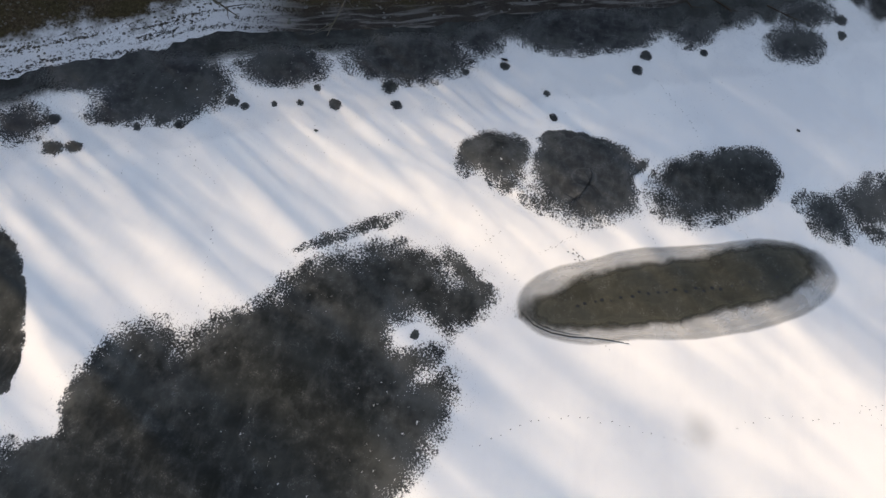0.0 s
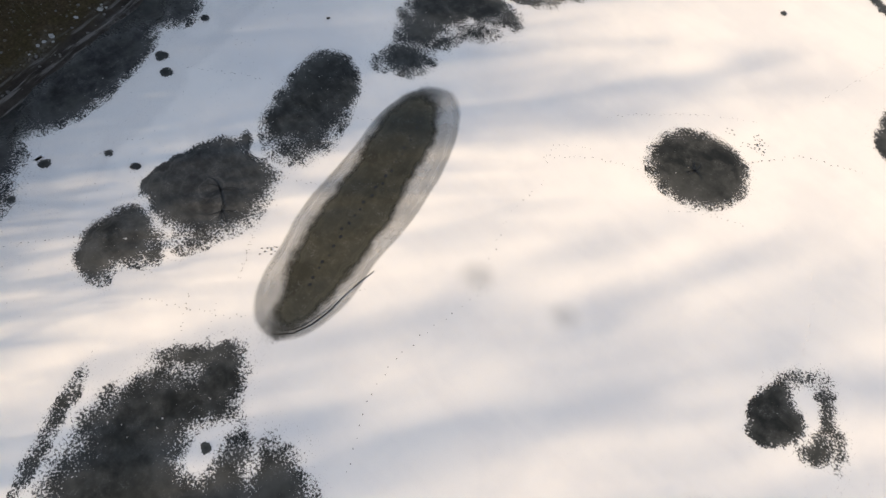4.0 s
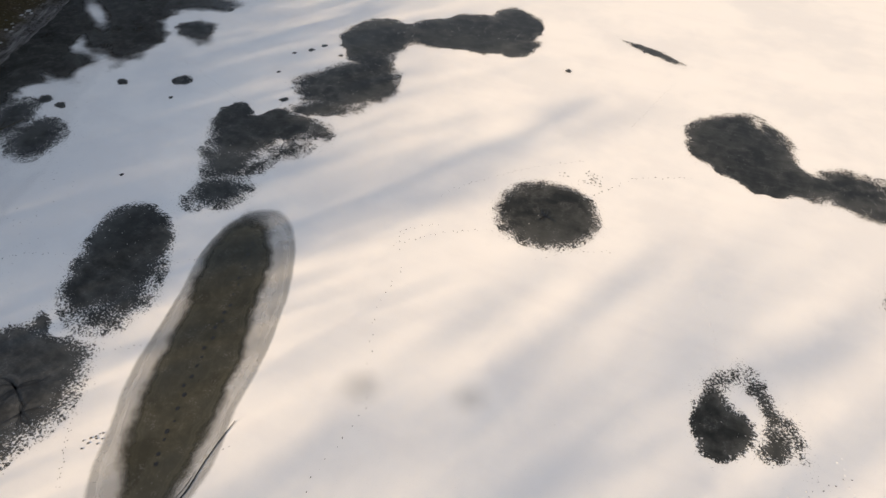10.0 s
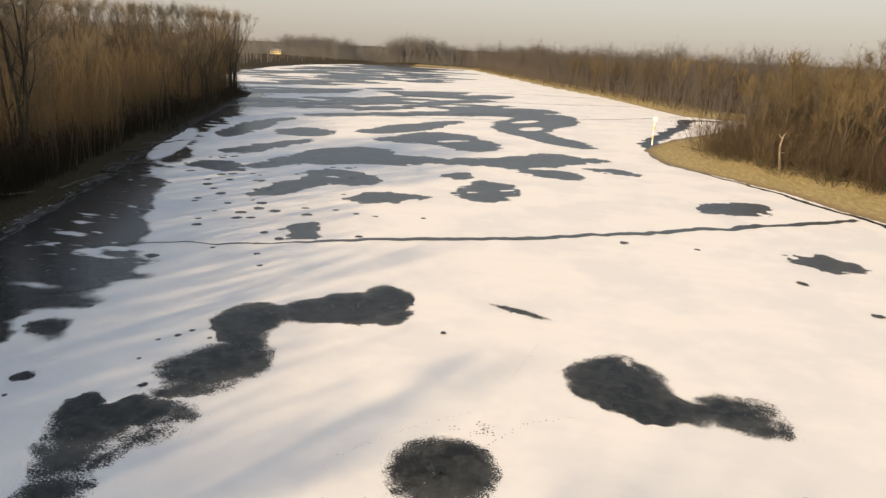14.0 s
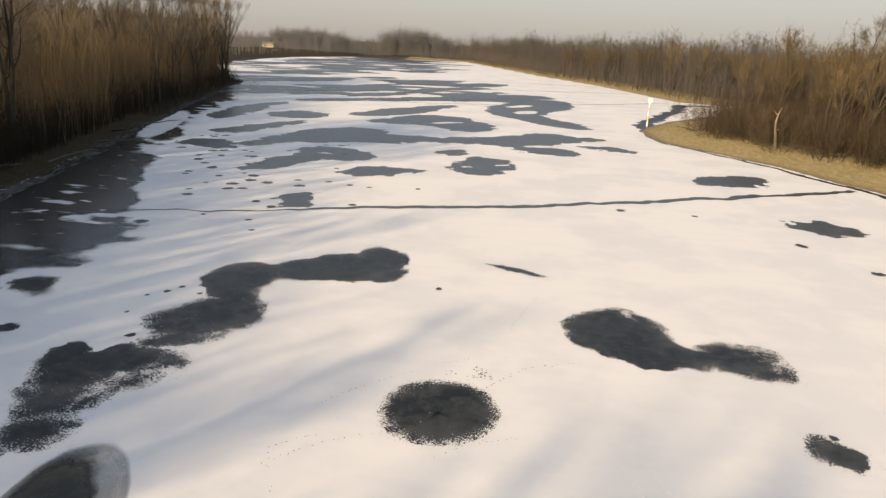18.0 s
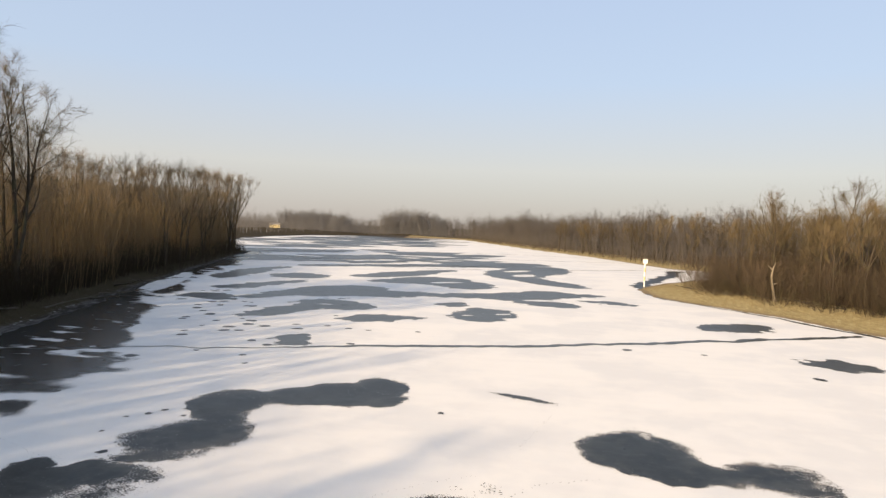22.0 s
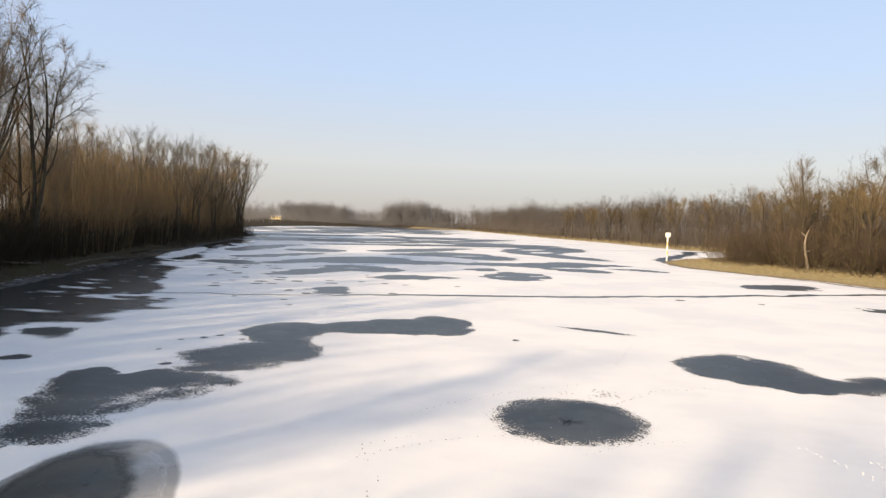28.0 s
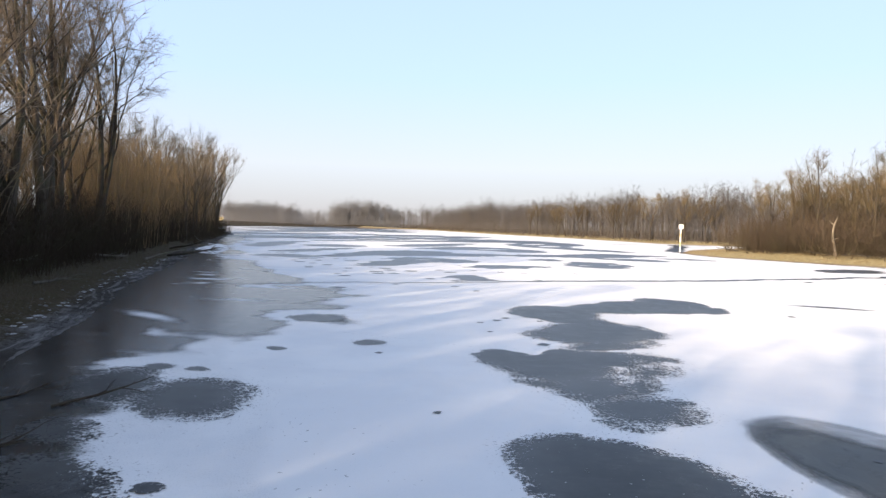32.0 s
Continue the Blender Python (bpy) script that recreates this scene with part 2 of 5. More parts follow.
def make_ground():
    m, n, l, b, o = material("bank_ground")
    p = place_coords(n)
    d, side = attr(n, "shore"), attr(n, "side")
    big = noise_node(n, l, 0.12, 4, 0.6, p)
    mid = noise_node(n, l, 0.9, 6, 0.65, p)
    fine = noise_node(n, l, 7.0, 6, 0.7, p)
    streak = noise_node(n, l, 2.0, 5, 0.7, p, (1.0, 0.35, 1.0))
    litter = ramp(n, l, fine, [(0.25, (0.022, 0.017, 0.011)), (0.5, (0.060, 0.046, 0.028)), (0.8, (0.13, 0.10, 0.06))])
    turf = ramp(n, l, fine, [(0.25, (0.024, 0.021, 0.011)), (0.6, (0.066, 0.054, 0.028)), (0.85, (0.14, 0.11, 0.06))])
    left = mix(n, l, step(n, l, mid, 0.40, 0.62), litter, turf)
    mud = ramp(n, l, mid, [(0.3, (0.024, 0.021, 0.019)), (0.7, (0.062, 0.056, 0.050))])
    wet = calc(n, l, "SUBTRACT", 1.0, step(n, l, calc(n, l, "ADD", d, calc(n, l, "MULTIPLY", mid, 1.5)), 1.3, 2.8))
    left = mix(n, l, wet, left, mud)
    dn = calc(n, l, "ADD", d, calc(n, l, "MULTIPLY", calc(n, l, "SUBTRACT", mid, 0.5), 3.0))
    where = n.new("ShaderNodeSeparateXYZ")
    l.new(p, where.inputs[0])
    line = n.new("ShaderNodeCombineXYZ")
    l.new(calc(n, l, "MULTIPLY", d, 3.2), line.inputs[0])
    l.new(calc(n, l, "MULTIPLY", where.outputs[1], 0.35), line.inputs[1])
    shelf = noise_node(n, l, 1.0, 5, 0.6, line.outputs[0])
    left = mix(n, l, calc(n, l, "MULTIPLY", calc(n, l, "MULTIPLY", wet, step(n, l, shelf, 0.50, 0.62)), 0.7), left, (0.20, 0.195, 0.19))
    upriver = calc(n, l, "SUBTRACT", 1.0, step(n, l, where.outputs[1], -11.0, -6.5))
    rim = calc(n, l, "SUBTRACT", 1.0, step(n, l, calc(n, l, "MULTIPLY_ADD", calc(n, l, "SUBTRACT", big, 0.5), 4.0, dn), 1.4, 2.6))
    rim = calc(n, l, "MULTIPLY", rim, step(n, l, calc(n, l, "MULTIPLY_ADD", shelf, 0.55, calc(n, l, "MULTIPLY", fine, 0.65)), 0.50, 0.60))
    rim = calc(n, l, "MULTIPLY", rim, calc(n, l, "MULTIPLY_ADD", upriver, 0.92, calc(n, l, "MULTIPLY", step(n, l, big, 0.52, 0.62), 0.10)))
    left = mix(n, l, rim, left, (0.74, 0.75, 0.78))
    straw = ramp(n, l, streak, [(0.25, (0.25, 0.20, 0.09)), (0.55, (0.43, 0.36, 0.19)), (0.8, (0.58, 0.50, 0.31))])
    sand = ramp(n, l, fine, [(0.3, (0.20, 0.155, 0.095)), (0.75, (0.38, 0.30, 0.19))])
    right = mix(n, l, step(n, l, calc(n, l, "ADD", d, calc(n, l, "MULTIPLY", mid, 2.0)), 1.6, 3.2), sand, straw)
    right = mix(n, l, step(n, l, calc(n, l, "ADD", d, calc(n, l, "MULTIPLY", mid, 10.0)), 18.0, 26.0), right, litter)
    l.new(mix(n, l, side, left, right), b.inputs["Base Color"])
    b.inputs["Roughness"].default_value = 0.95
    b.inputs["Specular IOR Level"].default_value = 0.1
    bump(n, l, b, fine, 0.8, 0.12)
    return m


def make_bark(name, lo, hi, rough=0.9):
    m, n, l, b, o = material(name)
    p = n.new("ShaderNodeTexCoord").outputs["Object"]
    f = noise_node(n, l, 6.0, 6, 0.7, p, (1.0, 1.0, 0.18))
    g = noise_node(n, l, 0.6, 3, 0.5, p)
    c = ramp(n, l, f, [(0.3, lo), (0.7, hi)])
    r = n.new("ShaderNodeObjectInfo").outputs["Random"]
    c = mix(n, l, calc(n, l, "MULTIPLY", step(n, l, g, 0.45, 0.7), 0.4), c, (0.10, 0.11, 0.05))
    c = mix(n, l, calc(n, l, "MULTIPLY", r, 0.45), c, tuple(0.55 * v for v in lo))
    l.new(c, b.inputs["Base Color"])
    b.inputs["Roughness"].default_value = rough
    b.inputs["Specular IOR Level"].default_value = 0.15
    bump(n, l, b, f, 0.6, 0.03)
    return m


def make_paint(name, colour, dirt=(0.25, 0.22, 0.17), amount=0.35, rough=0.5, metal=0.0):
    m, n, l, b, o = material(name)
    p = n.new("ShaderNodeTexCoord").outputs["Object"]
    f = noise_node(n, l, 3.0, 6, 0.65, p)
    c = mix(n, l, calc(n, l, "MULTIPLY", step(n, l, f, 0.5, 0.8), amount), colour, dirt)
    l.new(c, b.inputs["Base Color"])
    b.inputs["Roughness"].default_value, b.inputs["Metallic"].default_value = rough, metal
    return m


SNOW = make_snow()
ICE = make_bare_ice("bare_ice", (0.013, 0.015, 0.015), (0.032, 0.035, 0.035))
THAWED = make_bare_ice("thawed_spot_ice", (0.018, 0.020, 0.022), (0.045, 0.050, 0.053), sprinkled=0.3)
ICE_VEILED = make_bare_ice("half_frosted_ice", (0.034, 0.036, 0.037), (0.078, 0.081, 0.081))
ICE_FAR = make_bare_ice("wind_swept_grey_ice", (0.045, 0.051, 0.052), (0.085, 0.093, 0.095), sprinkled=0.8, gloss=0.45)
ICE_SOFT = make_bare_ice("bare_ice_melting", (0.026, 0.028, 0.028), (0.060, 0.064, 0.065), 1.0, 1.2, 1.6, rough=0.20, crisp=False, gloss=0.30)
ICE_SHORE = make_bare_ice("dark_shore_ice", (0.022, 0.024, 0.027), (0.048, 0.051, 0.055), sprinkled=0.9, rough=0.36, gloss=0.16)
ICE_CLEAN = make_bare_ice("bare_ice_clean", (0.040, 0.041, 0.032), (0.062, 0.061, 0.048), 1.0, 1.2, 1.2, crisp=False)
ICE_FAINT = make_bare_ice("damp_snow", (0.46, 0.47, 0.47), (0.52, 0.53, 0.53), 1.8, 0.8, 0.5, 0.26, 0.6, False)
ICE_RIM = make_bare_ice("frosted_ice", (0.30, 0.31, 0.31), (0.42, 0.43, 0.43), 0.1, 0.3, 0.4, 0.50, 0.45, False)
GROUND = make_ground()
BARK = make_bark("grey_brown_bark", (0.034, 0.027, 0.021), (0.115, 0.095, 0.072))
BARK_PALE = make_bark("pale_grey_bark", (0.085, 0.072, 0.056), (0.20, 0.172, 0.138))
TWIG = make_bark("brown_twigs", (0.112, 0.089, 0.065), (0.255, 0.205, 0.146))
TWIG_GOLD = make_bark("golden_willow_twigs", (0.105, 0.079, 0.046), (0.225, 0.172, 0.100))
TWIG_ROD = make_bark("tawny_willow_rods", (0.125, 0.090, 0.052), (0.265, 0.196, 0.115))
TWIG_RED = make_bark("reddish_scrub_twigs", (0.058, 0.043, 0.031), (0.130, 0.097, 0.067))
# scrub brown with the shade under the left wood put into its colour
BRUSH_DARK = make_bark("shade_darkened_brush", (0.030, 0.023, 0.017), (0.075, 0.056, 0.040))
# far bark greyed, then paled further, to carry distance haze in its colour
TWIG_FAR = make_bark("haze_greyed_twigs", (0.12, 0.108, 0.10), (0.235, 0.21, 0.20))
TWIG_HAZE = make_bark("haze_paled_twigs", (0.17, 0.166, 0.17), (0.29, 0.285, 0.29))
PALE = make_bark("bleached_wood", (0.24, 0.20, 0.15), (0.50, 0.43, 0.33))
DRIFT = make_bark("weathered_driftwood", (0.065, 0.057, 0.046), (0.19, 0.17, 0.145))
STONE = make_bark("shore_stone", (0.07, 0.068, 0.064), (0.24, 0.235, 0.23))
SLAB = make_bark("grey_shore_ice", (0.22, 0.225, 0.23), (0.50, 0.51, 0.52), 0.5)
PRINT = make_paint("slushy_print", (0.085, 0.09, 0.095), (0.16, 0.16, 0.16), 0.4, 0.6)
PRINT_DARK = make_paint("thawed_hole", (0.010, 0.011, 0.012), amount=0.0, rough=0.4)
PRINT_LIGHT = make_paint("scuffed_snow", (0.86, 0.85, 0.84), (0.6, 0.6, 0.6), 0.3, 0.8)
WHITE = make_paint("white_sign_paint", (0.80, 0.79, 0.76), amount=0.15)
YELLOW = make_paint("yellow_post_paint", (0.62, 0.52, 0.26), amount=0.2)
STEEL = make_paint("galvanised_steel", (0.45, 0.45, 0.44), amount=0.3, rough=0.4, metal=0.8)
CREAM = make_paint("cream_render", (0.78, 0.66, 0.36), amount=0.15, rough=0.9)
ROOF = make_paint("grey_roof_tiles", (0.30, 0.28, 0.26), amount=0.3, rough=0.9)
GLASS = make_paint("dark_window_glass", (0.02, 0.025, 0.03), amount=0.0, rough=0.1)


# ==== plan helpers ====
def hashed(ix, iy, seed):
    v = (ix * 374761393 + iy * 668265263 + seed * 974634777) & 0x7FFFFFFF
    v = ((v ^ (v >> 13)) * 1274126177) & 0x7FFFFFFF
    return ((v ^ (v >> 16)) & 0xFFFF) / 65535.0


def vnoise(x, y, seed=0):
    """Smooth noise of 0 to 1 on a lattice of 1 m."""
    ix, iy = np.floor(x).astype(np.int64), np.floor(y).astype(np.int64)
    fx, fy = x - ix, y - iy
    fx, fy = fx * fx * (3 - 2 * fx), fy * fy * (3 - 2 * fy)
    a, b = hashed(ix, iy, seed), hashed(ix + 1, iy, seed)
    c, d = hashed(ix, iy + 1, seed), hashed(ix + 1, iy + 1, seed)
    return (a * (1 - fx) + b * fx) * (1 - fy) + (c * (1 - fx) + d * fx) * fy


def fbm(x, y, seed=0, octaves=4):
    out, amp, tot = 0.0, 1.0, 0.0
    for k in range(octaves):
        out = out + amp * vnoise(x * 2.0**k, y * 2.0**k, seed + k)
        tot += amp
        amp *= 0.55
    return out / tot


def smooth(v, lo, hi):
    t = np.clip((v - lo) / (hi - lo), 0, 1)
    return t * t * (3 - 2 * t)


LEFT = np.array([(8, -300), (2, -120), (-6, -55), (-17, -19.5), (-21.2, -10), (-24.6, 0.7), (-28.5, 12.6), (-33.4, 21), (-36.5, 30), (-42, 42), (-48.5, 61), (-57, 82),
                 (-72, 122), (-97, 194), (-112, 204), (-150, 262), (-178, 345), (-194, 450), (-165, 546)], float)
RIGHT = np.array([(-92, 540), (-78, 526), (-9, 326), (15.4, 268), (34.8, 203), (52, 196), (60, 186), (38, 165), (24, 144), (18.7, 132), (15.6, 124.8), (17.2, 111), (24, 101),
                  (29.5, 94), (35.5, 81), (48, 55), (60, 10), (66, -60), (75, -300)], float)


def line_distance(x, y, line):
    best = np.full(np.shape(x), 1e9)
    for (ax, ay), (bx, by) in zip(line[:-1], line[1:]):
        dx, dy = bx - ax, by - ay
        t = np.clip(((x - ax) * dx + (y - ay) * dy) / (dx * dx + dy * dy), 0, 1)
        best = np.minimum(best, np.hypot(x - ax - t * dx, y - ay - t * dy))
    return best


RIVER = np.concatenate([LEFT, RIGHT])


def in_river(x, y):
    inside = np.zeros(np.shape(x), bool)
    for (ax, ay), (bx, by) in zip(RIVER, np.roll(RIVER, -1, axis=0)):
        if ay == by:
            continue
        cross = (ay > y) != (by > y)
        inside ^= cross & (x < (bx - ax) * (y - ay) / (by - ay) + ax)
    return inside


def shore(x, y):
    """Distance from the waterline (minus on the river), and 1 on the right bank."""
    x, y = np.asarray(x, float), np.asarray(y, float)
    wx, wy = x + 1.6 * (fbm(x * 0.18, y * 0.18, 5) - 0.5), y + 1.6 * (fbm(x * 0.18, y * 0.18, 9) - 0.5)
    dl, dr = line_distance(wx, wy, LEFT), line_distance(wx, wy, RIGHT)
    d = np.minimum(dl, dr)
    return np.where(in_river(wx, wy), -d, d), (dr < dl) * 1.0


def ground_height(x, y):
    x, y = np.asarray(x, float), np.asarray(y, float)
    d, side = shore(x, y)
    lft = 1.3 * smooth(d, 0, 9) + 1.3 * smooth(d, 8, 30) + 0.35 * (fbm(x * 0.35, y * 0.35, 3) - 0.5) * smooth(d, 0.5, 5)
    rgt = 0.8 * smooth(d, 0, 14) + 1.6 * smooth(d, 12, 40) + 0.2 * (fbm(x * 0.3, y * 0.3, 4) - 0.5) * smooth(d, 0.5, 6)
    bed = -0.5 * smooth(-d, 0, 2.5)
    rise = 1.2 * smooth(np.hypot(x + 258, y - 560), 60, 10)
    return np.where(d > 0, lft * (1 - side) + rgt * side + 0.03, bed) + np.where(d > 0, rise * smooth(d, 0, 20), 0)


def graded(lo, hi, stride, far, grow=1.16):
    """Even steps from lo to hi, growing ones out to far on both sides."""
    mid = list(np.arange(lo, hi + stride / 2, stride))
    a, s = mid[-1], stride
    while a < far:
        s *= grow
        a += s
        mid.append(a)
    a, s = mid[0], stride
    while a > -far:
        s *= grow
        a -= s
        mid.insert(0, a)
    return np.array(mid)


def sheet(name, xs, ys, z, keep=None, attributes=(), mat=None, cells=None):
    """A grid mesh over xs and ys with the heights z."""
    nx, ny = len(xs), len(ys)
    gx, gy = np.meshgrid(xs, ys)
    co = np.stack([gx.ravel(), gy.ravel(), np.broadcast_to(z, gx.shape).ravel()], 1)
    i = np.arange(nx * ny).reshape(ny, nx)
    quads = np.stack([i[:-1, :-1], i[:-1, 1:], i[1:, 1:], i[1:, :-1]], -1).reshape(-1, 4)
    if keep is not None:
        k = keep.ravel()
        quads = quads[k[quads].any(1)]
    if cells is not None:
        quads = quads[cells.ravel()]
    used = np.unique(quads)
    renum = np.zeros(nx * ny, np.int64)
    renum[used] = np.arange(len(used))
    me = bpy.data.meshes.new(name)
    me.vertices.add(len(used))
    me.vertices.foreach_set("co", co[used].astype(np.float32).ravel())
    q = renum[quads]
    me.loops.add(q.size)
    me.loops.foreach_set("vertex_index", q.ravel().astype(np.int32))
    me.polygons.add(len(q))
    me.polygons.foreach_set("loop_start", (np.arange(len(q)) * 4).astype(np.int32))
    me.polygons.foreach_set("use_smooth", np.ones(len(q), bool))
    me.update(calc_edges=True)
    for key, values in attributes:
        a = me.attributes.new(key, "FLOAT", "POINT")
        a.data.foreach_set("value", np.ascontiguousarray(values.ravel()[used], np.float32))
    if mat:
        me.materials.append(mat)
    return new(name, me)


def part(name, mesh, mat, parent, label=""):
    """One mesh object under a thing."""
    if isinstance(mesh, bmesh.types.BMesh):
        bm, mesh = mesh, bpy.data.meshes.new(name)
        bm.to_mesh(mesh)
        bm.free()
    if mat and not mesh.materials:
        mesh.materials.append(mat)
    ob = new(name, mesh)
    ob.parent = parent
    return tagged(ob, label)


# ==== ground and ice ====
gx, gy = graded(-112, 66, 1.0, 3500), graded(-40, 220, 1.0, 3500)
GX, GY = np.meshgrid(gx, gy)
gd, gside = shore(GX, GY)
ground = sheet("ground", gx, gy, ground_height(GX, GY), attributes=(("shore", gd), ("side", gside)), mat=GROUND)
tagged(ground, "brown leaf-littered river banks with straw grass and muddy edges", "ground", kind="structure")
rx, ry = graded(-44, 16, 1.5, 520, 1.12), graded(-40, 60, 1.5, 900, 1.12)
RX, RY = np.meshgrid(rx, ry)
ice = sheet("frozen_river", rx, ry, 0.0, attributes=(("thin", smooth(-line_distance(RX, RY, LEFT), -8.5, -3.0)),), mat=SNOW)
tagged(ice, "frozen river covered with thin wind-blown white snow", "ice", kind="structure")

# ==== bare patches in the snow ====
LAYER = [0]


def field(x, y, ovals, seed, warp, freq=1.0):
    """How far a place lies inside a union of ovals, in metres."""
    x, y, x0, y0 = x * freq, y * freq, x, y
    wx = x0 + warp * (fbm(x * 0.9, y * 0.9, seed) - 0.5) + 0.4 * warp * (fbm(x * 3.1, y * 3.1, seed + 7) - 0.5)
    wy = y0 + warp * (fbm(x * 0.9, y * 0.9, seed + 20) - 0.5) + 0.4 * warp * (fbm(x * 3.1, y * 3.1, seed + 27) - 0.5)
    best = np.full(np.shape(x), -1e3)
    for cx, cy, a, b, turn in ovals:
        c, s = math.cos(radians(turn)), math.sin(radians(turn))
        u, v = (wx - cx) * c + (wy - cy) * s, -(wx - cx) * s + (wy - cy) * c
        r = np.hypot(u / a, v / b)
        f = (1 - r) * np.sqrt(a * b) * 0.8
        k = 0.25
        h = np.clip(0.5 + 0.5 * (f - best) / k, 0, 1)
        best = best * (1 - h) + f * h + k * h * (1 - h)
    return best


def islands_of(cells):
    """The connected pieces of a grid of cells, largest first."""
    label = np.where(cells, np.arange(1, cells.size + 1).reshape(cells.shape), 0)
    while True:
        pad = np.pad(label, 1)
        best = np.maximum.reduce([pad[1 + a:pad.shape[0] - 1 + a, 1 + b:pad.shape[1] - 1 + b] for a in (-1, 0, 1) for b in (-1, 0, 1)])
        best = np.where(cells, best, 0)
        if (best == label).all():
            break
        label = best
    return sorted((label == k for k in np.unique(label) if k), key=lambda c: -int(c.sum()))


def bare_patch(name, label, ovals, fringe=0.5, warp=0.7, holes=(), mat=None, cell=None, parent=None, group="", lift=0.0, freq=1.0, dust=None):
    """A patch of snow-free ice: ovals of x, y, half length, half width and turn in degrees. dust: the way in which, and how far, snow grains lie over its edge."""
    LAYER[0] += 1
    big = max(max(o[2], o[3]) for o in ovals)
    small = min(min(o[2], o[3]) for o in ovals)
    cell = cell or min(max(small / 9, 0.035), 0.8)
    pad = fringe * 1.7 + warp * 0.6
    xs = np.arange(min(o[0] - o[2] for o in ovals) - pad, max(o[0] + o[2] for o in ovals) + pad + cell, cell)
    ys = np.arange(min(o[1] - o[2] for o in ovals) - pad, max(o[1] + o[2] for o in ovals) + pad + cell, cell)
    X, Y = np.meshgrid(xs, ys)
    f = field(X, Y, ovals, LAYER[0] * 3, warp, freq)
    if holes:
        f = np.minimum(f, -field(X, Y, holes, LAYER[0] * 3 + 1, warp * 0.4))
    z = 0.004 + 0.0003 * (LAYER[0] % 23) + lift
    belt = np.zeros(X.shape)
    if dust:
        way = (X - X.mean()) * math.cos(radians(dust[0])) + (Y - Y.mean()) * math.sin(radians(dust[0]))
        belt = (dust[1] * smooth(way / (0.5 * min(np.ptp(xs), np.ptp(ys))), -0.5, 0.9) + (dust[2] if len(dust) > 2 else 0.0)) / fringe
    if name in ("bare_ice_patch", "shore_ice_patch"):
        # the clear middle and the snow-sprinkled edge are parts of their own
        ob = new(name)
        deep = f > 1.1 * fringe
        core = deep[:-1, :-1] & deep[:-1, 1:] & deep[1:, 1:] & deep[1:, :-1]
        near = (f > -1.25 * fringe)
        outer = (near[:-1, :-1] | near[:-1, 1:] | near[1:, 1:] | near[1:, :-1]) & ~core
        small = [c for c in islands_of(core) if c.sum() < 40]
        for c in small:
            core, outer = core & ~c, outer | c
        for c in islands_of(outer):
            if c.sum() < 40 and f[:-1, :-1][c].mean() > 0:
                core, outer = core | c, outer & ~c
        for piece, cells, words in (("clear_ice", core, "dark clear middle"), ("snowy_edge", outer, "snow-speckled edge")):
            for one in islands_of(cells):
                if one.sum() > 6:
                    ring = sheet(piece, xs, ys, z, None, (("inside", f / fringe), ("belt", belt)), mat or ICE, one)
                    ring.parent = ob
                    tagged(ring, words)
        return tagged(ob, label, "ice patch", group)
    ob = sheet(name, xs, ys, z, f > -1.25 * fringe, (("inside", f / fringe), ("belt", belt)), mat or ICE)
    if parent:
        ob.parent = parent
    else:
        tagged(ob, label, "ice patch", group)
    return ob


DARK = "dark bare ice with speckled snowy edge in the frozen river"
bare_patch("bare_ice_patch", "large dark ray-shaped patch of bare ice with snowy eye",
           [(-3.73, -2.94, 5.69, 4.98, -79), (-0.86, -5.76, 7.03, 2.6, -84), (-8.79, 0.3, 3.2, 3.15, -35), (-3.85, -9.02, 3.25, 2.02, -8), (0.2, -11.18, 1.57, 1.54, -70), (-4.52, 1.89, 2.42, 1.36, -38),
            (-8.98, -2.54, 2.56, 1.54, -45), (-9.42, 3.07, 1.46, 1.21, -48), (1.66, -9.27, 2.39, 0.55, 90), (-10.79, 3.11, 1.72, 0.48, 51), (-9.43, -3.65, 1.98, 0.45, -46), (0.09, -12.23, 1.68, 0.64, 4)],
           0.6, 0.8, [(-7.66, 1.14, 0.58, 0.48, -58), (-7.89, 1.61, 0.43, 0.31, 60), (-7.82, 2.16, 0.42, 0.16, 60)], ICE, 0.09, dust=(200, 0.35, 0.12))
bare_patch("bare_ice_patch", "feathered strip of half-bare ice beside the large patch", [(-12.4, -1.1, 1.5, 0.40, -60), (-11.3, -2.9, 1.6, 0.32, -58)], 0.45, 0.5, cell=0.07, dust=(30, 0.6, 0.3))
bare_patch("thaw_spot", "small dark round thaw spot in snow", [(-7.75, 1.48, 0.23, 0.2, 0)], 0.09, 0.16, mat=THAWED, group="thaw spots", freq=2.5, cell=0.03, lift=0.004)
bare_patch("bare_ice_patch", DARK, [(-6.3, -14.7, 3.6, 0.9, 25)], 0.3, 0.5)
melt = tagged(new("melt_pool"), "long cigar-shaped grey-green melt patch with frosted rim", "ice patch")
bare_patch("rim", "", [(-11.70, 13.34, 6.15, 2.06, -74), (-10.97, 10.1, 4.2, 1.88, -65), (-13.59, 16.45, 2.5, 1.05, -83), (-10.36, 7.99, 2.55, 1.56, -69)], 0.25, 0.08, mat=ICE_RIM, cell=0.12, parent=melt)
bare_patch("core", "", [(-11.28, 11.58, 4.59, 1.43, -70), (-12.68, 15.24, 3.61, 1.4, -69), (-10.61, 9.22, 2.61, 1.27, -66), (-10.0, 8.39, 2.84, 0.98, -77)], 0.42, 0.45, mat=ICE_CLEAN, cell=0.12, parent=melt, lift=0.004)
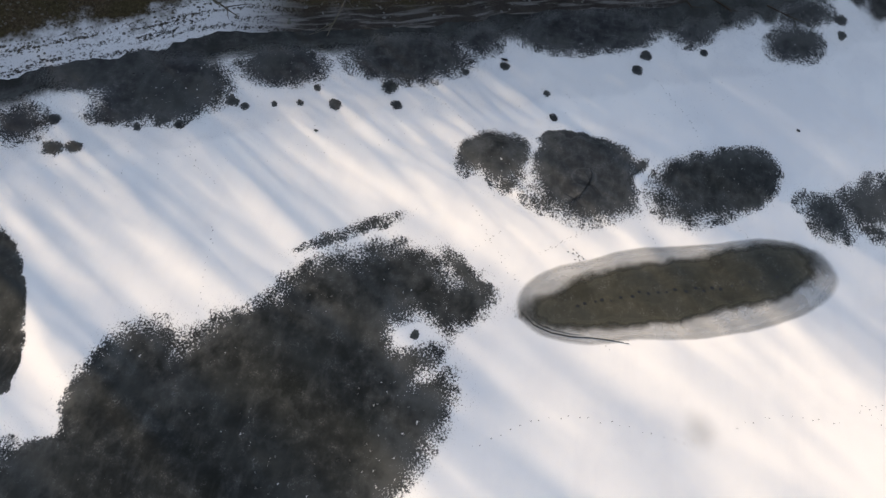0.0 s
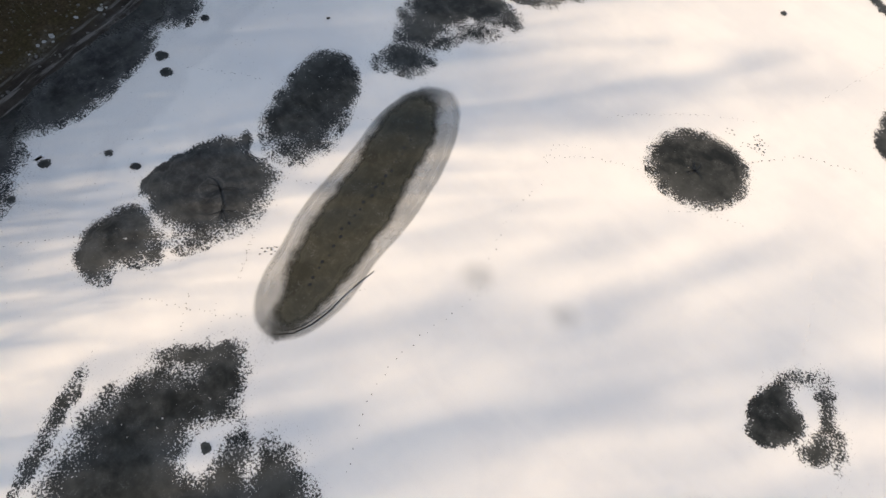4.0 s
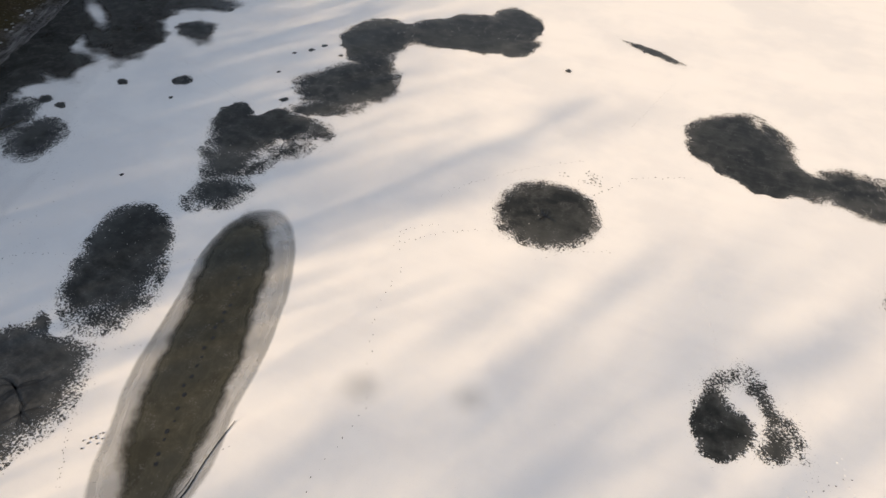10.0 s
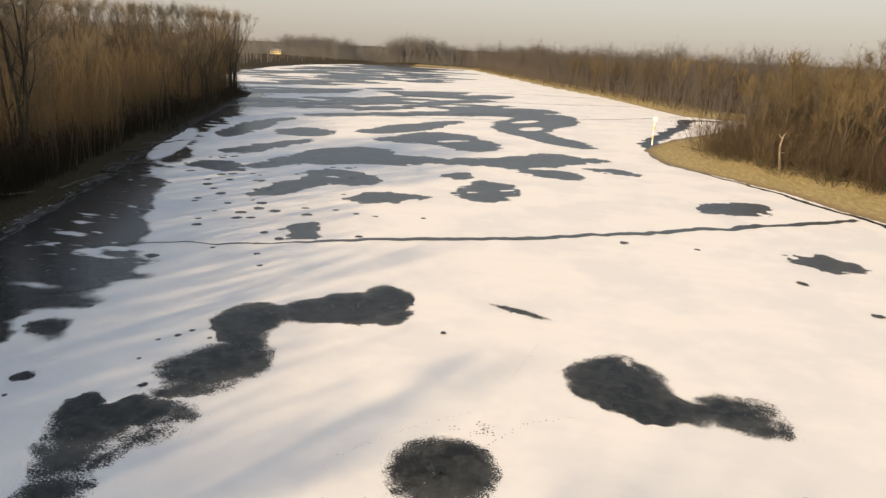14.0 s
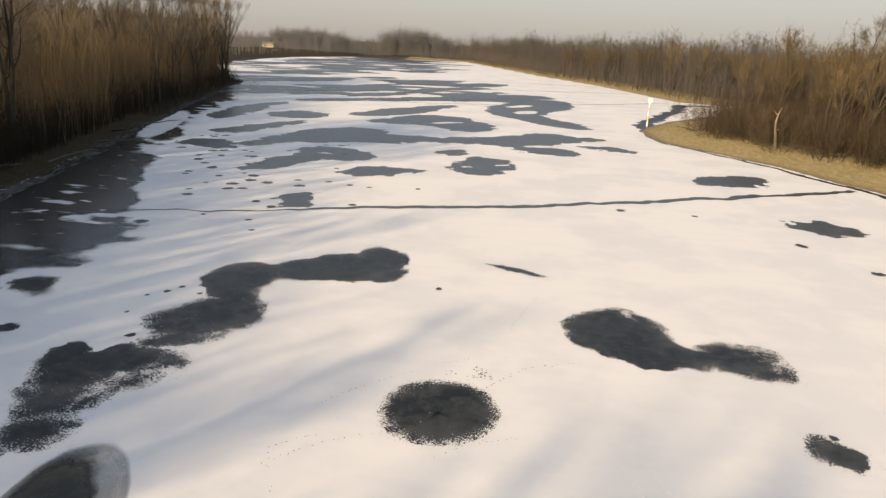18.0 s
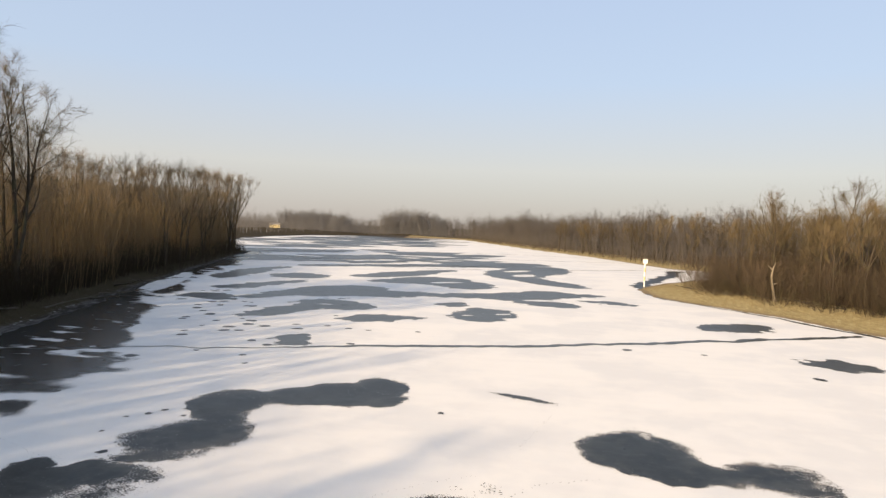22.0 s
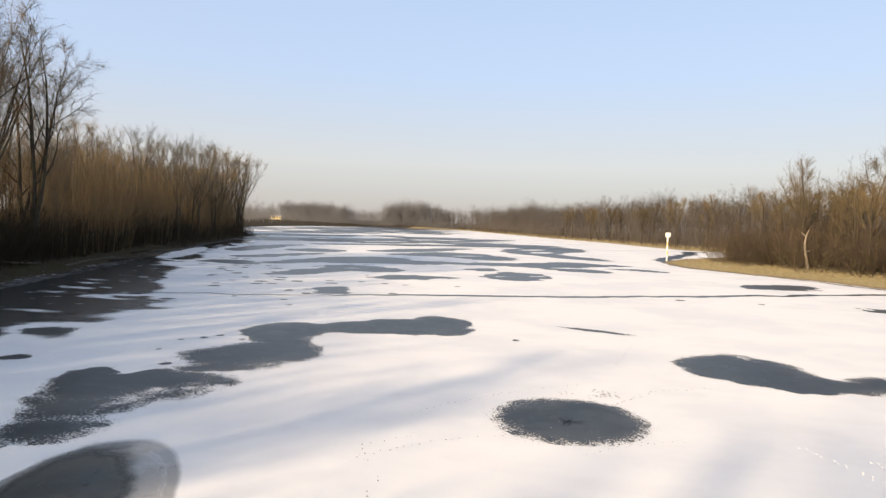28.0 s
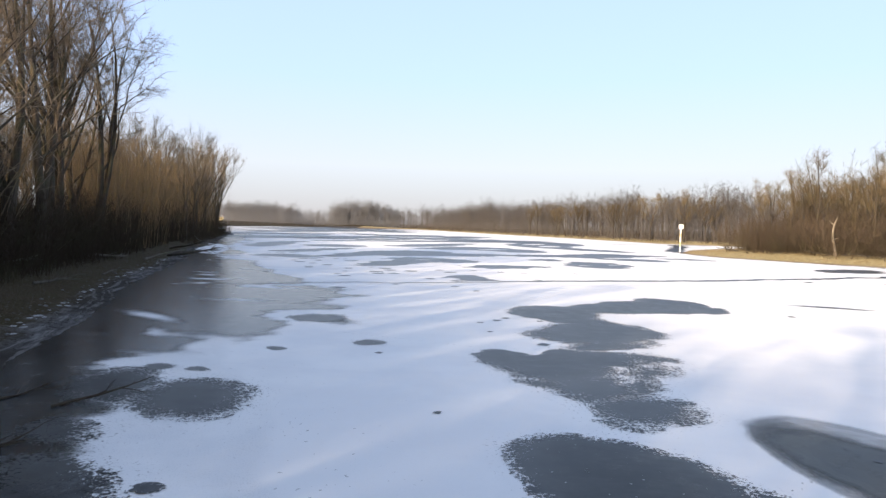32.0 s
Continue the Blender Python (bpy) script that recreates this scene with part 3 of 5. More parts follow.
bare_patch("bare_ice_patch", "half-bare ice patch with a frosted middle", [(-16.77, 4.07, 1.68, 1.47, -12), (-15.5, 4.55, 0.98, 0.62, -54), (-16.76, 2.51, 0.99, 0.63, -19), (-16.73, 2.8, 1.35, 0.62, -19)], 0.35, 0.6, mat=ICE_VEILED, cell=0.07, dust=(35, 0.9))
starred = bare_patch("bare_ice_patch", "broad grey bare ice patch with star crack", [(-16.38, 7.97, 2.66, 2.57, 36), (-14.88, 6.17, 1.23, 0.75, -85), (-17.48, 10.64, 0.57, 0.38, -43), (-15.33, 9.79, 0.96, 0.62, 76), (-18.37, 6.49, 0.95, 0.45, -68), (-17.93, 8.8, 1.8, 0.82, 87)],
                     0.3, 0.5, mat=ICE_VEILED, cell=0.08, dust=(-20, 1.2))
bare_patch("bare_ice_patch", "rounded dark ice patch with a broad snow-sprinkled flank", [(-16.9, 13.62, 2.5, 1.97, -77), (-17.57, 15.04, 2.79, 1.84, -55), (-15.65, 12.55, 1.77, 1.2, -88), (-16.96, 12.11, 1.65, 1.04, -44)], 0.35, 0.5, cell=0.07, dust=(-35, 1.7))
bare_patch("bare_ice_patch", "cluster of cloudy dark ice blotches joined together",
           [(-17.79, 23.45, 2.18, 1.8, -76), (-17.1, 21.39, 1.68, 1.21, 79), (-16.61, 24.97, 1.98, 1.48, 18), (-16.43, 19.39, 1.7, 1.28, 51), (-19.38, 24.41, 1.69, 1.04, -73), (-14.92, 25.38, 1.06, 0.98, -44), (-18.39, 21.49, 1.06, 0.66, -30), (-17.63, 26.02, 0.54, 0.34, 45)],
           0.5, 0.9, cell=0.10, dust=(-25, 1.3))
bare_patch("bare_ice_patch", "thinly sprinkled half-bare ice beside the cloudy blotches", [(-15.3, 23.4, 1.5, 0.8, 50), (-15.9, 21.6, 1.2, 0.6, 70)], 0.8, 1.0, cell=0.10, dust=(0, 1.5))
disc = bare_patch("bare_ice_patch", "round dark bare ice disc with star-shaped thaw centre", [(-2.42, 24.42, 2.50, 2.38, 46)], 0.30, 0.22, cell=0.07, dust=(0, 0.0, 0.5))
bare_patch("bare_ice_patch", "ragged small dark ice blot breaking up into flecks", [(5.96, 16.7, 1.14, 1.02, 44), (6.07, 15.9, 0.9, 0.6, 32), (5.47, 17.52, 0.63, 0.45, 60)], 0.22, 0.7, cell=0.05, dust=(60, 0.25))
bare_patch("bare_ice_patch", "ragged crescent of dark ice flecks beside a blot", [(7.77, 16.64, 0.89, 0.51, 64), (6.89, 18.78, 0.75, 0.49, -52), (7.51, 17.38, 0.82, 0.32, -60), (7.4, 17.87, 1.13, 0.43, -56)], 0.3, 0.8, cell=0.05, dust=(60, 0.8, 0.25))
bare_patch("bare_ice_patch", "sparse dark flecks of half-bare ice", [(5.9, 18.6, 1.0, 0.4, 35), (8.2, 17.3, 0.9, 0.3, -58)], 0.6, 0.8, cell=0.06, dust=(90, 1.5))
for x, y, r in ((-5.7, 13.0, 0.75), (-2.1, 14.2, 0.65), (5.75, 11.7, 0.7)):
    bare_patch("damp_spot", "faint grey damp spot in the snow", [(x, y, r, r * 0.92, 30)], 0.4, 0.2, mat=ICE_FAINT, group="damp spots")
bare_patch("bare_ice_patch", "long winding bare ice patch with hooked end",
           [(-11.33, 39.32, 2.92, 2.6, -11), (-15.54, 30.23, 2.97, 2.49, 43), (-16.79, 36.11, 2.5, 2.31, -75), (-11.97, 38.94, 4.62, 2.24, 26), (-9.91, 41.45, 2.41, 1.74, -86), (-16.41, 33.59, 3.68, 1.12, -42), (-17.01, 28.7, 1.65, 1.22, -43),
            (-8.24, 38.66, 1.6, 0.84, 64), (-17.2, 29.28, 1.59, 1.14, -9), (-8.69, 40.85, 2.42, 0.99, 90), (-15.47, 28.11, 1.47, 0.95, 21), (-15.6, 27.4, 2.0, 0.7, 20), (-16.4, 34.2, 2.2, 1.5, -60), (-10.2, 42.9, 1.2, 0.8, -80)], 0.40, 0.7, cell=0.12, dust=(-80, 0.5))
bare_patch("bare_ice_patch", "whale-shaped dark bare ice patch with frayed tail",
           [(5.1, 33.7, 2.8, 2.79, -6), (10.8, 32.23, 2.07, 1.96, 1), (7.87, 32.22, 2.05, 0.98, -53), (9.0, 31.9, 1.8, 1.1, 0), (5.3, 31.9, 2.1, 1.2, -40), (11.6, 31.2, 1.5, 0.8, -15), (6.68, 31.22, 1.85, 1.24, -1), (12.58, 31.32, 0.95, 0.71, 79), (6.83, 35.91, 1.33, 0.47, -58), (4.84, 36.1, 1.48, 0.97, 34), (12.26, 33.16, 1.03, 0.79, -57)],
           0.42, 0.8, cell=0.11, dust=(55, 1.1))
bare_patch("bare_ice_patch", "thin sliver of bare ice in the snow", [(-0.6, 41.8, 2.3, 0.42, -21)], 0.4, 0.6)
bare_patch("bare_ice_patch", "small oval ice patch half strewn with snow", [(12.45, 25.0, 1.15, 0.95, -9), (12.06, 25.7, 0.7, 0.6, 39)], 0.35, 0.6, cell=0.07, dust=(150, 0.6))
MIDDLE = [[(-21.34, 54.86, 3.0, 1.9, -67)], [(-26.43, 79.32, 6.27, 3.94, -32), (-29.88, 71.93, 5.54, 2.75, 69), (-28.61, 77.0, 3.75, 1.91, -62), (-30.75, 68.58, 3.63, 1.42, 56)], [(-17.13, 70.35, 4.1, 2.1, 32), (-19.24, 69.93, 3.8, 2.4, 51)],
          [(-7.16, 78.37, 3.79, 3.7, -67), (-7.33, 81.37, 3.11, 2.76, 39), (-7.8, 75.98, 3.7, 3.63, 25)], [(-12.39, 86.35, 2.9, 2.0, 76)], [(22.06, 79.94, 4.8, 2.8, 41), (19.9, 79.78, 4.69, 1.81, 46)], [(24.13, 60.34, 2.6, 2.2, 2), (26.4, 60.2, 1.4, 1.1, 72)]]
MIDDLE += [[(-31.86, 95.28, 9.26, 6.93, 71), (-4.11, 101.28, 7.55, 5.76, 58), (-0.29, 105.8, 6.29, 5.18, 43), (-23.77, 94.65, 6.91, 4.54, 23), (-10.12, 98.8, 6.67, 3.67, 21), (-0.23, 93.11, 4.77, 3.25, -12), (-36.68, 89.02, 6.72, 3.17, 67), (-15.87, 96.51, 3.05, 2.85, 8), (5.86, 107.68, 3.06, 2.19, 30), (-37.51, 87.69, 8.31, 2.28, 68)],
           [(-42.87, 79.69, 2.95, 2.71, -59), (-45.7, 80.95, 3.1, 2.92, 89)], [(-46.84, 97.84, 6.95, 1.97, 71), (-47.43, 92.67, 3.47, 2.18, 36), (-44.26, 101.71, 8.3, 1.7, 80)], [(8.98, 98.83, 4.4, 2.0, -15)], [(-47.22, 117.12, 5.86, 5.69, 33), (-48.2, 119.04, 5.32, 3.11, -61)]]
MIDDLE += [[(-21.88, 121.19, 9.06, 7.57, -85), (-15.49, 116.14, 8.27, 5.68, -69), (-24.23, 118.87, 9.71, 4.63, 33)], [(-4.75, 162.28, 14.74, 8.5, 79), (-8.12, 151.93, 13.32, 7.5, -86), (-3.79, 173.91, 10.53, 7.0, 69), (-8.46, 141.6, 10.69, 5.5, -65), (-1.86, 130.91, 13.09, 4.5, -53)],
           [(-31.19, 134.57, 11.35, 4.91, 66), (-34.41, 126.09, 5.98, 3.9, 37), (-27.43, 144.76, 9.27, 2.8, 60)], [(-59.37, 122.27, 13.36, 2.83, -82), (-58.94, 112.71, 8.67, 2.98, -79), (-60.53, 127.99, 10.73, 2.51, 81)], [(-24, 170, 14, 5, 35), (-40, 160, 9, 4, 20)], [(-52, 150, 10, 4, 40), (-43, 156, 8, 3, 15)]]
SNOW_ISLANDS = [(-6.2, 146.0, 4.2, 2.2, 70), (-8.6, 160.0, 5.0, 1.6, 60), (-19.0, 118.5, 3.2, 1.0, 40), (-5.2, 79.6, 0.9, 0.4, 30), (-8.9, 76.6, 0.7, 0.4, 0), (-1.5, 96.8, 2.4, 0.9, 30), (-27.5, 79.0, 0.8, 0.4, 0)]
for ovals in MIDDLE:
    bare_patch("bare_ice_patch", "grey wind-swept bare ice patch on the frozen river", ovals, 0.5, 3.0, SNOW_ISLANDS, mat=ICE_FAR, group="bare ice patches", freq=0.75, cell=0.4)
rng = random.Random(4)
for k in range(110):
    y = 165 + 350 * rng.random() ** 1.35
    x = np.interp(y, [165, 220, 330, 520], [-78, -118, -165, -160]) + rng.random() ** 1.2 * np.interp(y, [165, 220, 330, 520], [72, 95, 100, 40])
    size = 4.5 + 0.022 * (y - 120) + 5 * rng.random()
    ovals = [(x + rng.uniform(-1, 1) * size * j, y + rng.uniform(-0.6, 0.6) * size * j, size * rng.uniform(0.9, 1.6), size * rng.uniform(0.35, 0.6), 25 + rng.uniform(-25, 45)) for j in range(rng.choice((1, 2, 3)))]
    if shore(x, y)[0] < -size * 0.8:
        bare_patch("bare_ice_patch", "grey wind-swept bare ice patch on the frozen river", ovals, 0.6, 6.0, mat=ICE_FAR, group="bare ice patches", cell=1.1, freq=0.2, lift=0.02 + 0.0006 * k)
# dark ice along the left shore
SHORE_OVALS = [[(-14.6, -17.6, 1.4, 1.3, -46), (-17.8, -12, 3.4, 2.3, -76), (-16, -13.5, 1.7, 0.8, -81), (-18.5, -15, 3.2, 1.6, 110)],
               [(-20.2, -7, 2.5, 1.4, -80)], [(-21.8, -1.1, 3.5, 1.8, -78)], [(-23.8, 2.3, 1.5, 1.4, -25)], [(-25.5, 7.8, 4.4, 1.7, -72)], [(-26.5, 13.3, 1.5, 1.1, -56)],
               [(-26.9, 18.9, 2.1, 1.5, -57)], [(-29.2, 19.6, 2.2, 1.3, -60)], 
               [(-30.9, 24.9, 2.4, 1.5, -45)], [(-29.6, 29, 3.4, 1.5, -66)], [(-26.6, 31.4, 1.4, 1.1, -55)], [(-33, 32.5, 7.2, 3.2, -61)], [(-34.5, 41, 7.2, 5, -55)],
               [(-29.1, 40, 2.1, 0.9, 15)], [(-30.9, 42.9, 1.7, 1.2, 0)], [(-29.9, 34.5, 2.3, 1.2, 42)], [(-39.6, 50.7, 8.8, 4.4, -45), (-42.2, 58.1, 7.3, 3.1, -50)], [(-47.2, 65.8, 6.3, 4, -44)],
               [(-55, 85.3, 7.3, 3, -55)], [(-65, 102.4, 20, 2.6, -59)], [(-28.3, 16.3, 1.1, 0.6, -42)], [(-27.2, 14.3, 1.3, 0.7, -27)], [(-85, 160, 30, 4, -66)]]
for ovals in SHORE_OVALS:
    if ovals[0][1] > 24:
        continue
    bare_patch("shore_ice_patch", "dark smooth ice patch along the muddy shore", ovals, 0.6, 0.6, mat=ICE_SHORE, group="shore ice patches", freq=0.9, cell=0.1, dust=(-30, 0.3, 0.5))
sx, sy = np.arange(-112, -8, 0.3), np.arange(-60, 200, 0.3)
SX, SY = np.meshgrid(sx, sy)
sd, sside = shore(SX, SY)
fingers = 9.0 * (fbm(SX * 0.07, SY * 0.34, 61, 5) - 0.5) + 4.0 * (fbm(SX * 0.16, SY * 0.16, 66) - 0.5)
wide = np.interp(SY, [-60, -12, -7, 10, 17, 26, 34, 60, 90, 125, 200], [1.2, 1.6, 1.4, 1.3, 2.8, 5.0, 4.6, 4.2, 4.0, 4.0, 5.0]) + fingers * smooth(SY, 0, 30)
depth = wide + sd
for ovals in SHORE_OVALS:
    if ovals[0][1] > 24:
        depth = np.maximum(depth, field(SX, SY, ovals, 300, 2.2, 0.45) + 0.12 * fingers)
islands = np.maximum(fbm(SX * 0.22 + 0.06 * SY, SY * 0.9, 71, 4) - 0.64, fbm(SX * 0.7, SY * 2.0, 75, 3) - 0.70) * 14.0 * smooth(-sd, 1.0, 3.0) * smooth(SY, 32, 46)
depth = np.minimum(depth, 1.2 - islands)
depth = np.minimum(depth, -field(SX, SY, [(-34.2, 30.5, 1.7, 0.4, -36), (-33.0, 36.8, 1.2, 0.3, 0), (-60.8, 96.0, 17.0, 2.3, -67)], 310, 0.5))
strip = sheet("shore_ice_strip", sx, sy, 0.0035, (sside == 0) & (sd < 0.6) & (depth > -1.3), (("inside", depth / 0.6),), ICE_SOFT)
tagged(strip, "dark grey shore ice along the muddy bank", "ice", kind="structure")
SPOTS = [(-15.1, -16.2, 0.33), (-13.6, -15.7, 0.48), (-13.8, -14.8, 0.38), (-16.1, -11.5, 0.43), (-15.9, -10.7, 0.28), (-15.4, -12.5, 0.23), (-17.6, -8.8, 0.39), (-17.4, -8.1, 0.23), (-17.8, -6.8, 0.17),
         (-18.1, -5.7, 0.2), (-19.1, -5.1, 0.22), (-18.3, -4.05, 0.35), (-18.85, -1.2, 0.31), (-19.9, -1.7, 0.45), (-21.45, 1.85, 0.22), (-22.25, 3.7, 0.28), (-20.95, 5.95, 0.24), (-19.6, 6.35, 0.23)]
SPOTS_NORTH = [(-23.3, 10.4, 0.3), (-24.4, 10.85, 0.34), (-25.2, 13.9, 0.24), (-21.1, 18.5, 0.11), (-16.7, -4.6, 0.11), (-4.9, 37.2, 0.22),
               (-24.1, 26.4, 0.62), (-23.5, 24.7, 0.14), (-27.3, 31.5, 1.3), (-27.1, 34.8, 0.27), (-29.6, 44.5, 0.55), (-18.0, 27.2, 0.25), (-20.3, 31.8, 0.15), (-19.6, 32.6, 0.22), (-19.2, 33.4, 0.2)]
SPOTS_FAR = [(-17.7, 32.8, 0.17), (-19.9, 29.5, 0.14), (-26.3, 47.9, 0.25), (-22.2, 47.5, 0.27), (-20.7, 45, 0.25), (-28.8, 61, 0.6), (-26.8, 60.5, 0.65), (-23.3, 60.3, 0.55), (-24.4, 62.7, 0.4),
             (-21.3, 63, 0.36), (20.6, 54, 0.5), (7.5, 60.9, 0.5), (12.8, 26.2, 0.2), (23.7, 48.4, 0.5), (-26.9, 24.8, 0.32), (-29.2, 21.7, 0.42), (-28.0, 21.6, 0.33), (-12, 63, 0.3), (14, 61, 0.3)]
for x, y, r in SPOTS + SPOTS_NORTH + SPOTS_FAR:
    bare_patch("thaw_spot", "small dark round thaw spot in snow", [(x, y, r * 1.08, r * 0.92, 7 * x)], max(0.09, r * 0.34), r * 0.7, mat=THAWED, group="thaw spots", cell=r / 7, lift=0.0075, freq=2.2, dust=(0, 0.0, r * 0.3))
for k in range(60):
    x, y, r = rng.uniform(-40, -10), rng.uniform(50, 88), rng.uniform(0.25, 0.7)
    x -= 0.45 * (y - 50)
    if rng.random() < 0.5:
        x, y = -36 + 9 * rng.random() - 0.5 * (y - 60), y
    bare_patch("thaw_spot", "small dark round thaw spot in snow", [(x, y, r, r * 0.8, 50 * k)], 0.2, r * 0.5, mat=THAWED, group="thaw spots", cell=r / 4, lift=0.0075)


# ==== cracks ====
def ribbon(name, label, points, widths, seed, mat, sway=1.0):
    pts = np.array(points, float)
    s = np.r_[0, np.cumsum(np.hypot(*np.diff(pts, axis=0).T))]
    u = np.arange(0, s[-1], 0.25)
    x, y, w = np.interp(u, s, pts[:, 0]), np.interp(u, s, pts[:, 1]), np.interp(u, s, widths)
    tx, ty = np.gradient(x), np.gradient(y)
    q = np.hypot(tx, ty)
    nx, ny = -ty / q, tx / q
    wob = sway * (fbm(u * 0.12, u * 0 + seed, seed) - 0.5) * 2.2 + sway * (vnoise(u * 0.9, u * 0, seed + 3) - 0.5) * 0.3
    wa, wb = w * (0.15 + 1.2 * fbm(u * 0.6, u * 0, seed + 5, 5)), w * (0.15 + 1.2 * fbm(u * 0.6, u * 0, seed + 9, 5))
    verts = [(x[i] + nx[i] * (wob[i] + wa[i]), y[i] + ny[i] * (wob[i] + wa[i]), 0.019) for i in range(len(u))] + [(x[i] + nx[i] * (wob[i] - wb[i]), y[i] + ny[i] * (wob[i] - wb[i]), 0.019) for i in range(len(u))]
    n = len(u)
    me = bpy.data.meshes.new(name)
    me.from_pydata(verts, [], [(i, i + 1, n + i + 1, n + i) for i in range(n - 1)])
    a = me.attributes.new("inside", "FLOAT", "POINT")
    a.data.foreach_set("value", np.full(2 * n, 3.0, np.float32))
    me.materials.append(mat)
    return tagged(new(name, me), label, "crack")


ribbon("ice_crack", "long dark open crack across the snowy ice", [(-38, 44), (-31.2, 46.9), (-23.7, 50.2), (-16.7, 53.5), (-8.2, 57), (0.8, 60.6), (10.4, 65.2), (20.4, 70.5), (34.6, 78.9)],
       [0.10, 0.18, 0.22, 0.40, 0.62, 0.64, 0.68, 0.68, 0.6], 3, ICE_FAR)
ribbon("ice_crack", "thin far dark crack in the ice", [(-45, 150), (-10, 163), (20, 186), (34, 200)], [0.2, 0.4, 0.4, 0.3], 5, ICE)
ribbon("ice_crack", "thin far dark crack in the ice", [(-70, 200), (-20, 215), (25, 230)], [0.3, 0.5, 0.5], 7, ICE)
ribbon("ice_crack", "thin far dark crack in the ice", [(-60, 250), (-20, 262), (14, 262)], [0.3, 0.6, 0.5], 9, ICE)
ribbon("inlet_ice", "dark bare ice curving into the side channel", [(16.5, 122), (17.5, 134), (21.5, 146), (29, 170), (34, 190), (44, 193)], [0.8, 2.5, 2.0, 2.2, 2.5, 2.5], 11, ICE)
ribbon("ice_crack", "dark wet ice strip along the straw bank", [(16.2, 117), (18.2, 109.5), (23.0, 101), (28.6, 93.5), (34.6, 81), (47, 55)], [0.7, 0.35, 0.6, 0.5, 0.6, 0.6], 13, ICE)
ribbon("ice_crack", "fine double crack line beside the melt patch", [(-9.44, 5.66), (-8.97, 6.2), (-8.75, 6.94), (-8.69, 7.77), (-8.79, 8.54), (-8.81, 9.39), (-8.77, 10.35)], [0.015, 0.03, 0.035, 0.035, 0.03, 0.03, 0.015], 15, PRINT_DARK, 0.03)
ribbon("ice_crack", "fine crack line along the melt patch rim", [(-9.3, 5.95), (-8.95, 6.5), (-8.84, 7.1), (-8.78, 7.77), (-8.84, 8.4)], [0.01, 0.02, 0.02, 0.02, 0.01], 16, PRINT_DARK, 0.03)


# ==== animal tracks ====
def trail(label, points, stride=0.24, size=0.017, gauge=0.03, mat=PRINT, seed=0):
    """A row of paw prints: small sunken discs, left and right of the line in turn."""
    pts = np.array(points, float)
    s = np.r_[0, np.cumsum(np.hypot(*np.diff(pts, axis=0).T))]
    r = random.Random(seed)
    verts, faces, side = [], [], 1
    for u in np.arange(0, s[-1], stride):
        u += r.uniform(-0.3, 0.3) * stride
        x, y = np.interp(u, s, pts[:, 0]), np.interp(u, s, pts[:, 1])
        x2, y2 = np.interp(u + 0.3, s, pts[:, 0]), np.interp(u + 0.3, s, pts[:, 1])
        a = math.atan2(y2 - y, x2 - x)
        side = -side
        x, y = x - math.sin(a) * gauge * side + r.gauss(0, 0.03), y + math.cos(a) * gauge * side + r.gauss(0, 0.03)
        k, f = len(verts), size * r.uniform(0.6, 1.25)
        verts += [(x + f * 1.3 * math.cos(a) * math.cos(b) - f * math.sin(a) * math.sin(b), y + f * 1.3 * math.sin(a) * math.cos(b) + f * math.cos(a) * math.sin(b), 0.006 if mat is PRINT_LIGHT else 0.018) for b in np.arange(7) * 2 * math.pi / 7]
        verts.append((x, y, 0.032 if mat is PRINT_LIGHT else 0.016))
        faces += [(k + j, k + (j + 1) % 7, k + 7) for j in range(7)]
    me = bpy.data.meshes.new("paw_prints")
    me.from_pydata(verts, [], faces)
    me.materials.append(mat)
    return tagged(new("paw_prints", me), label, "tracks", "animal tracks", "stuff")


# ==== trees ====
def tube_mesh(name, tubes):
    """Tapered tubes, each a list of points with radii and a number of sides, in one mesh; a last radius of 0 makes a point."""
    verts, faces = [], []
    for pts, radii, sides in tubes:
        base = len(verts)
        tip = radii[-1] == 0
        last = len(pts) - 1
        for i, (p, r) in enumerate(zip(pts, radii)):
            if tip and i == last:
                verts.append(p)
                break
            d = (pts[min(i + 1, last)] - pts[max(i - 1, 0)]).normalized()
            ax = d.cross(Vector((1, 0, 0)) if abs(d.x) < 0.8 else Vector((0, 1, 0))).normalized()
            ay = d.cross(ax)
            for j in range(sides):
                a = 2 * math.pi * j / sides
                verts.append(p + ax * (r * math.cos(a)) + ay * (r * math.sin(a)))
        for i in range(last):
            for j in range(sides):
                a, b = base + i * sides + j, base + i * sides + (j + 1) % sides
                if tip and i == last - 1:
                    faces.append((a, b, base + last * sides))
                else:
                    faces.append((a, b, b + sides, a + sides))
    me = bpy.data.meshes.new(name)
    me.from_pydata(verts, [], faces)
    me.polygons.foreach_set("use_smooth", np.ones(len(faces), bool))
    me.update()
    return me


def bent(r, start, way, length, n, lift, wobble):
    """A line that starts along way and bends upwards."""
    pts, d = [start], way.normalized()
    first, last = lift if isinstance(lift, tuple) else (lift, lift)
    for i in range(n):
        d = (d + Vector((r.gauss(0, wobble), r.gauss(0, wobble), r.gauss(0, wobble * 0.6) + first + (last - first) * i / n))).normalized()
        pts.append(pts[-1] + d * (length / n))
    return pts


def along(pts, f):
    x = f * (len(pts) - 1)
    i = min(int(x), len(pts) - 2)
    return pts[i].lerp(pts[i + 1], x - i), (pts[i + 1] - pts[i]).normalized()


def spread_way(r, d, angle):
    side = d.cross(Vector((r.gauss(0, 1), r.gauss(0, 1), r.gauss(0, 1)))).normalized()
    return d * math.cos(radians(angle)) + side * math.sin(radians(angle))


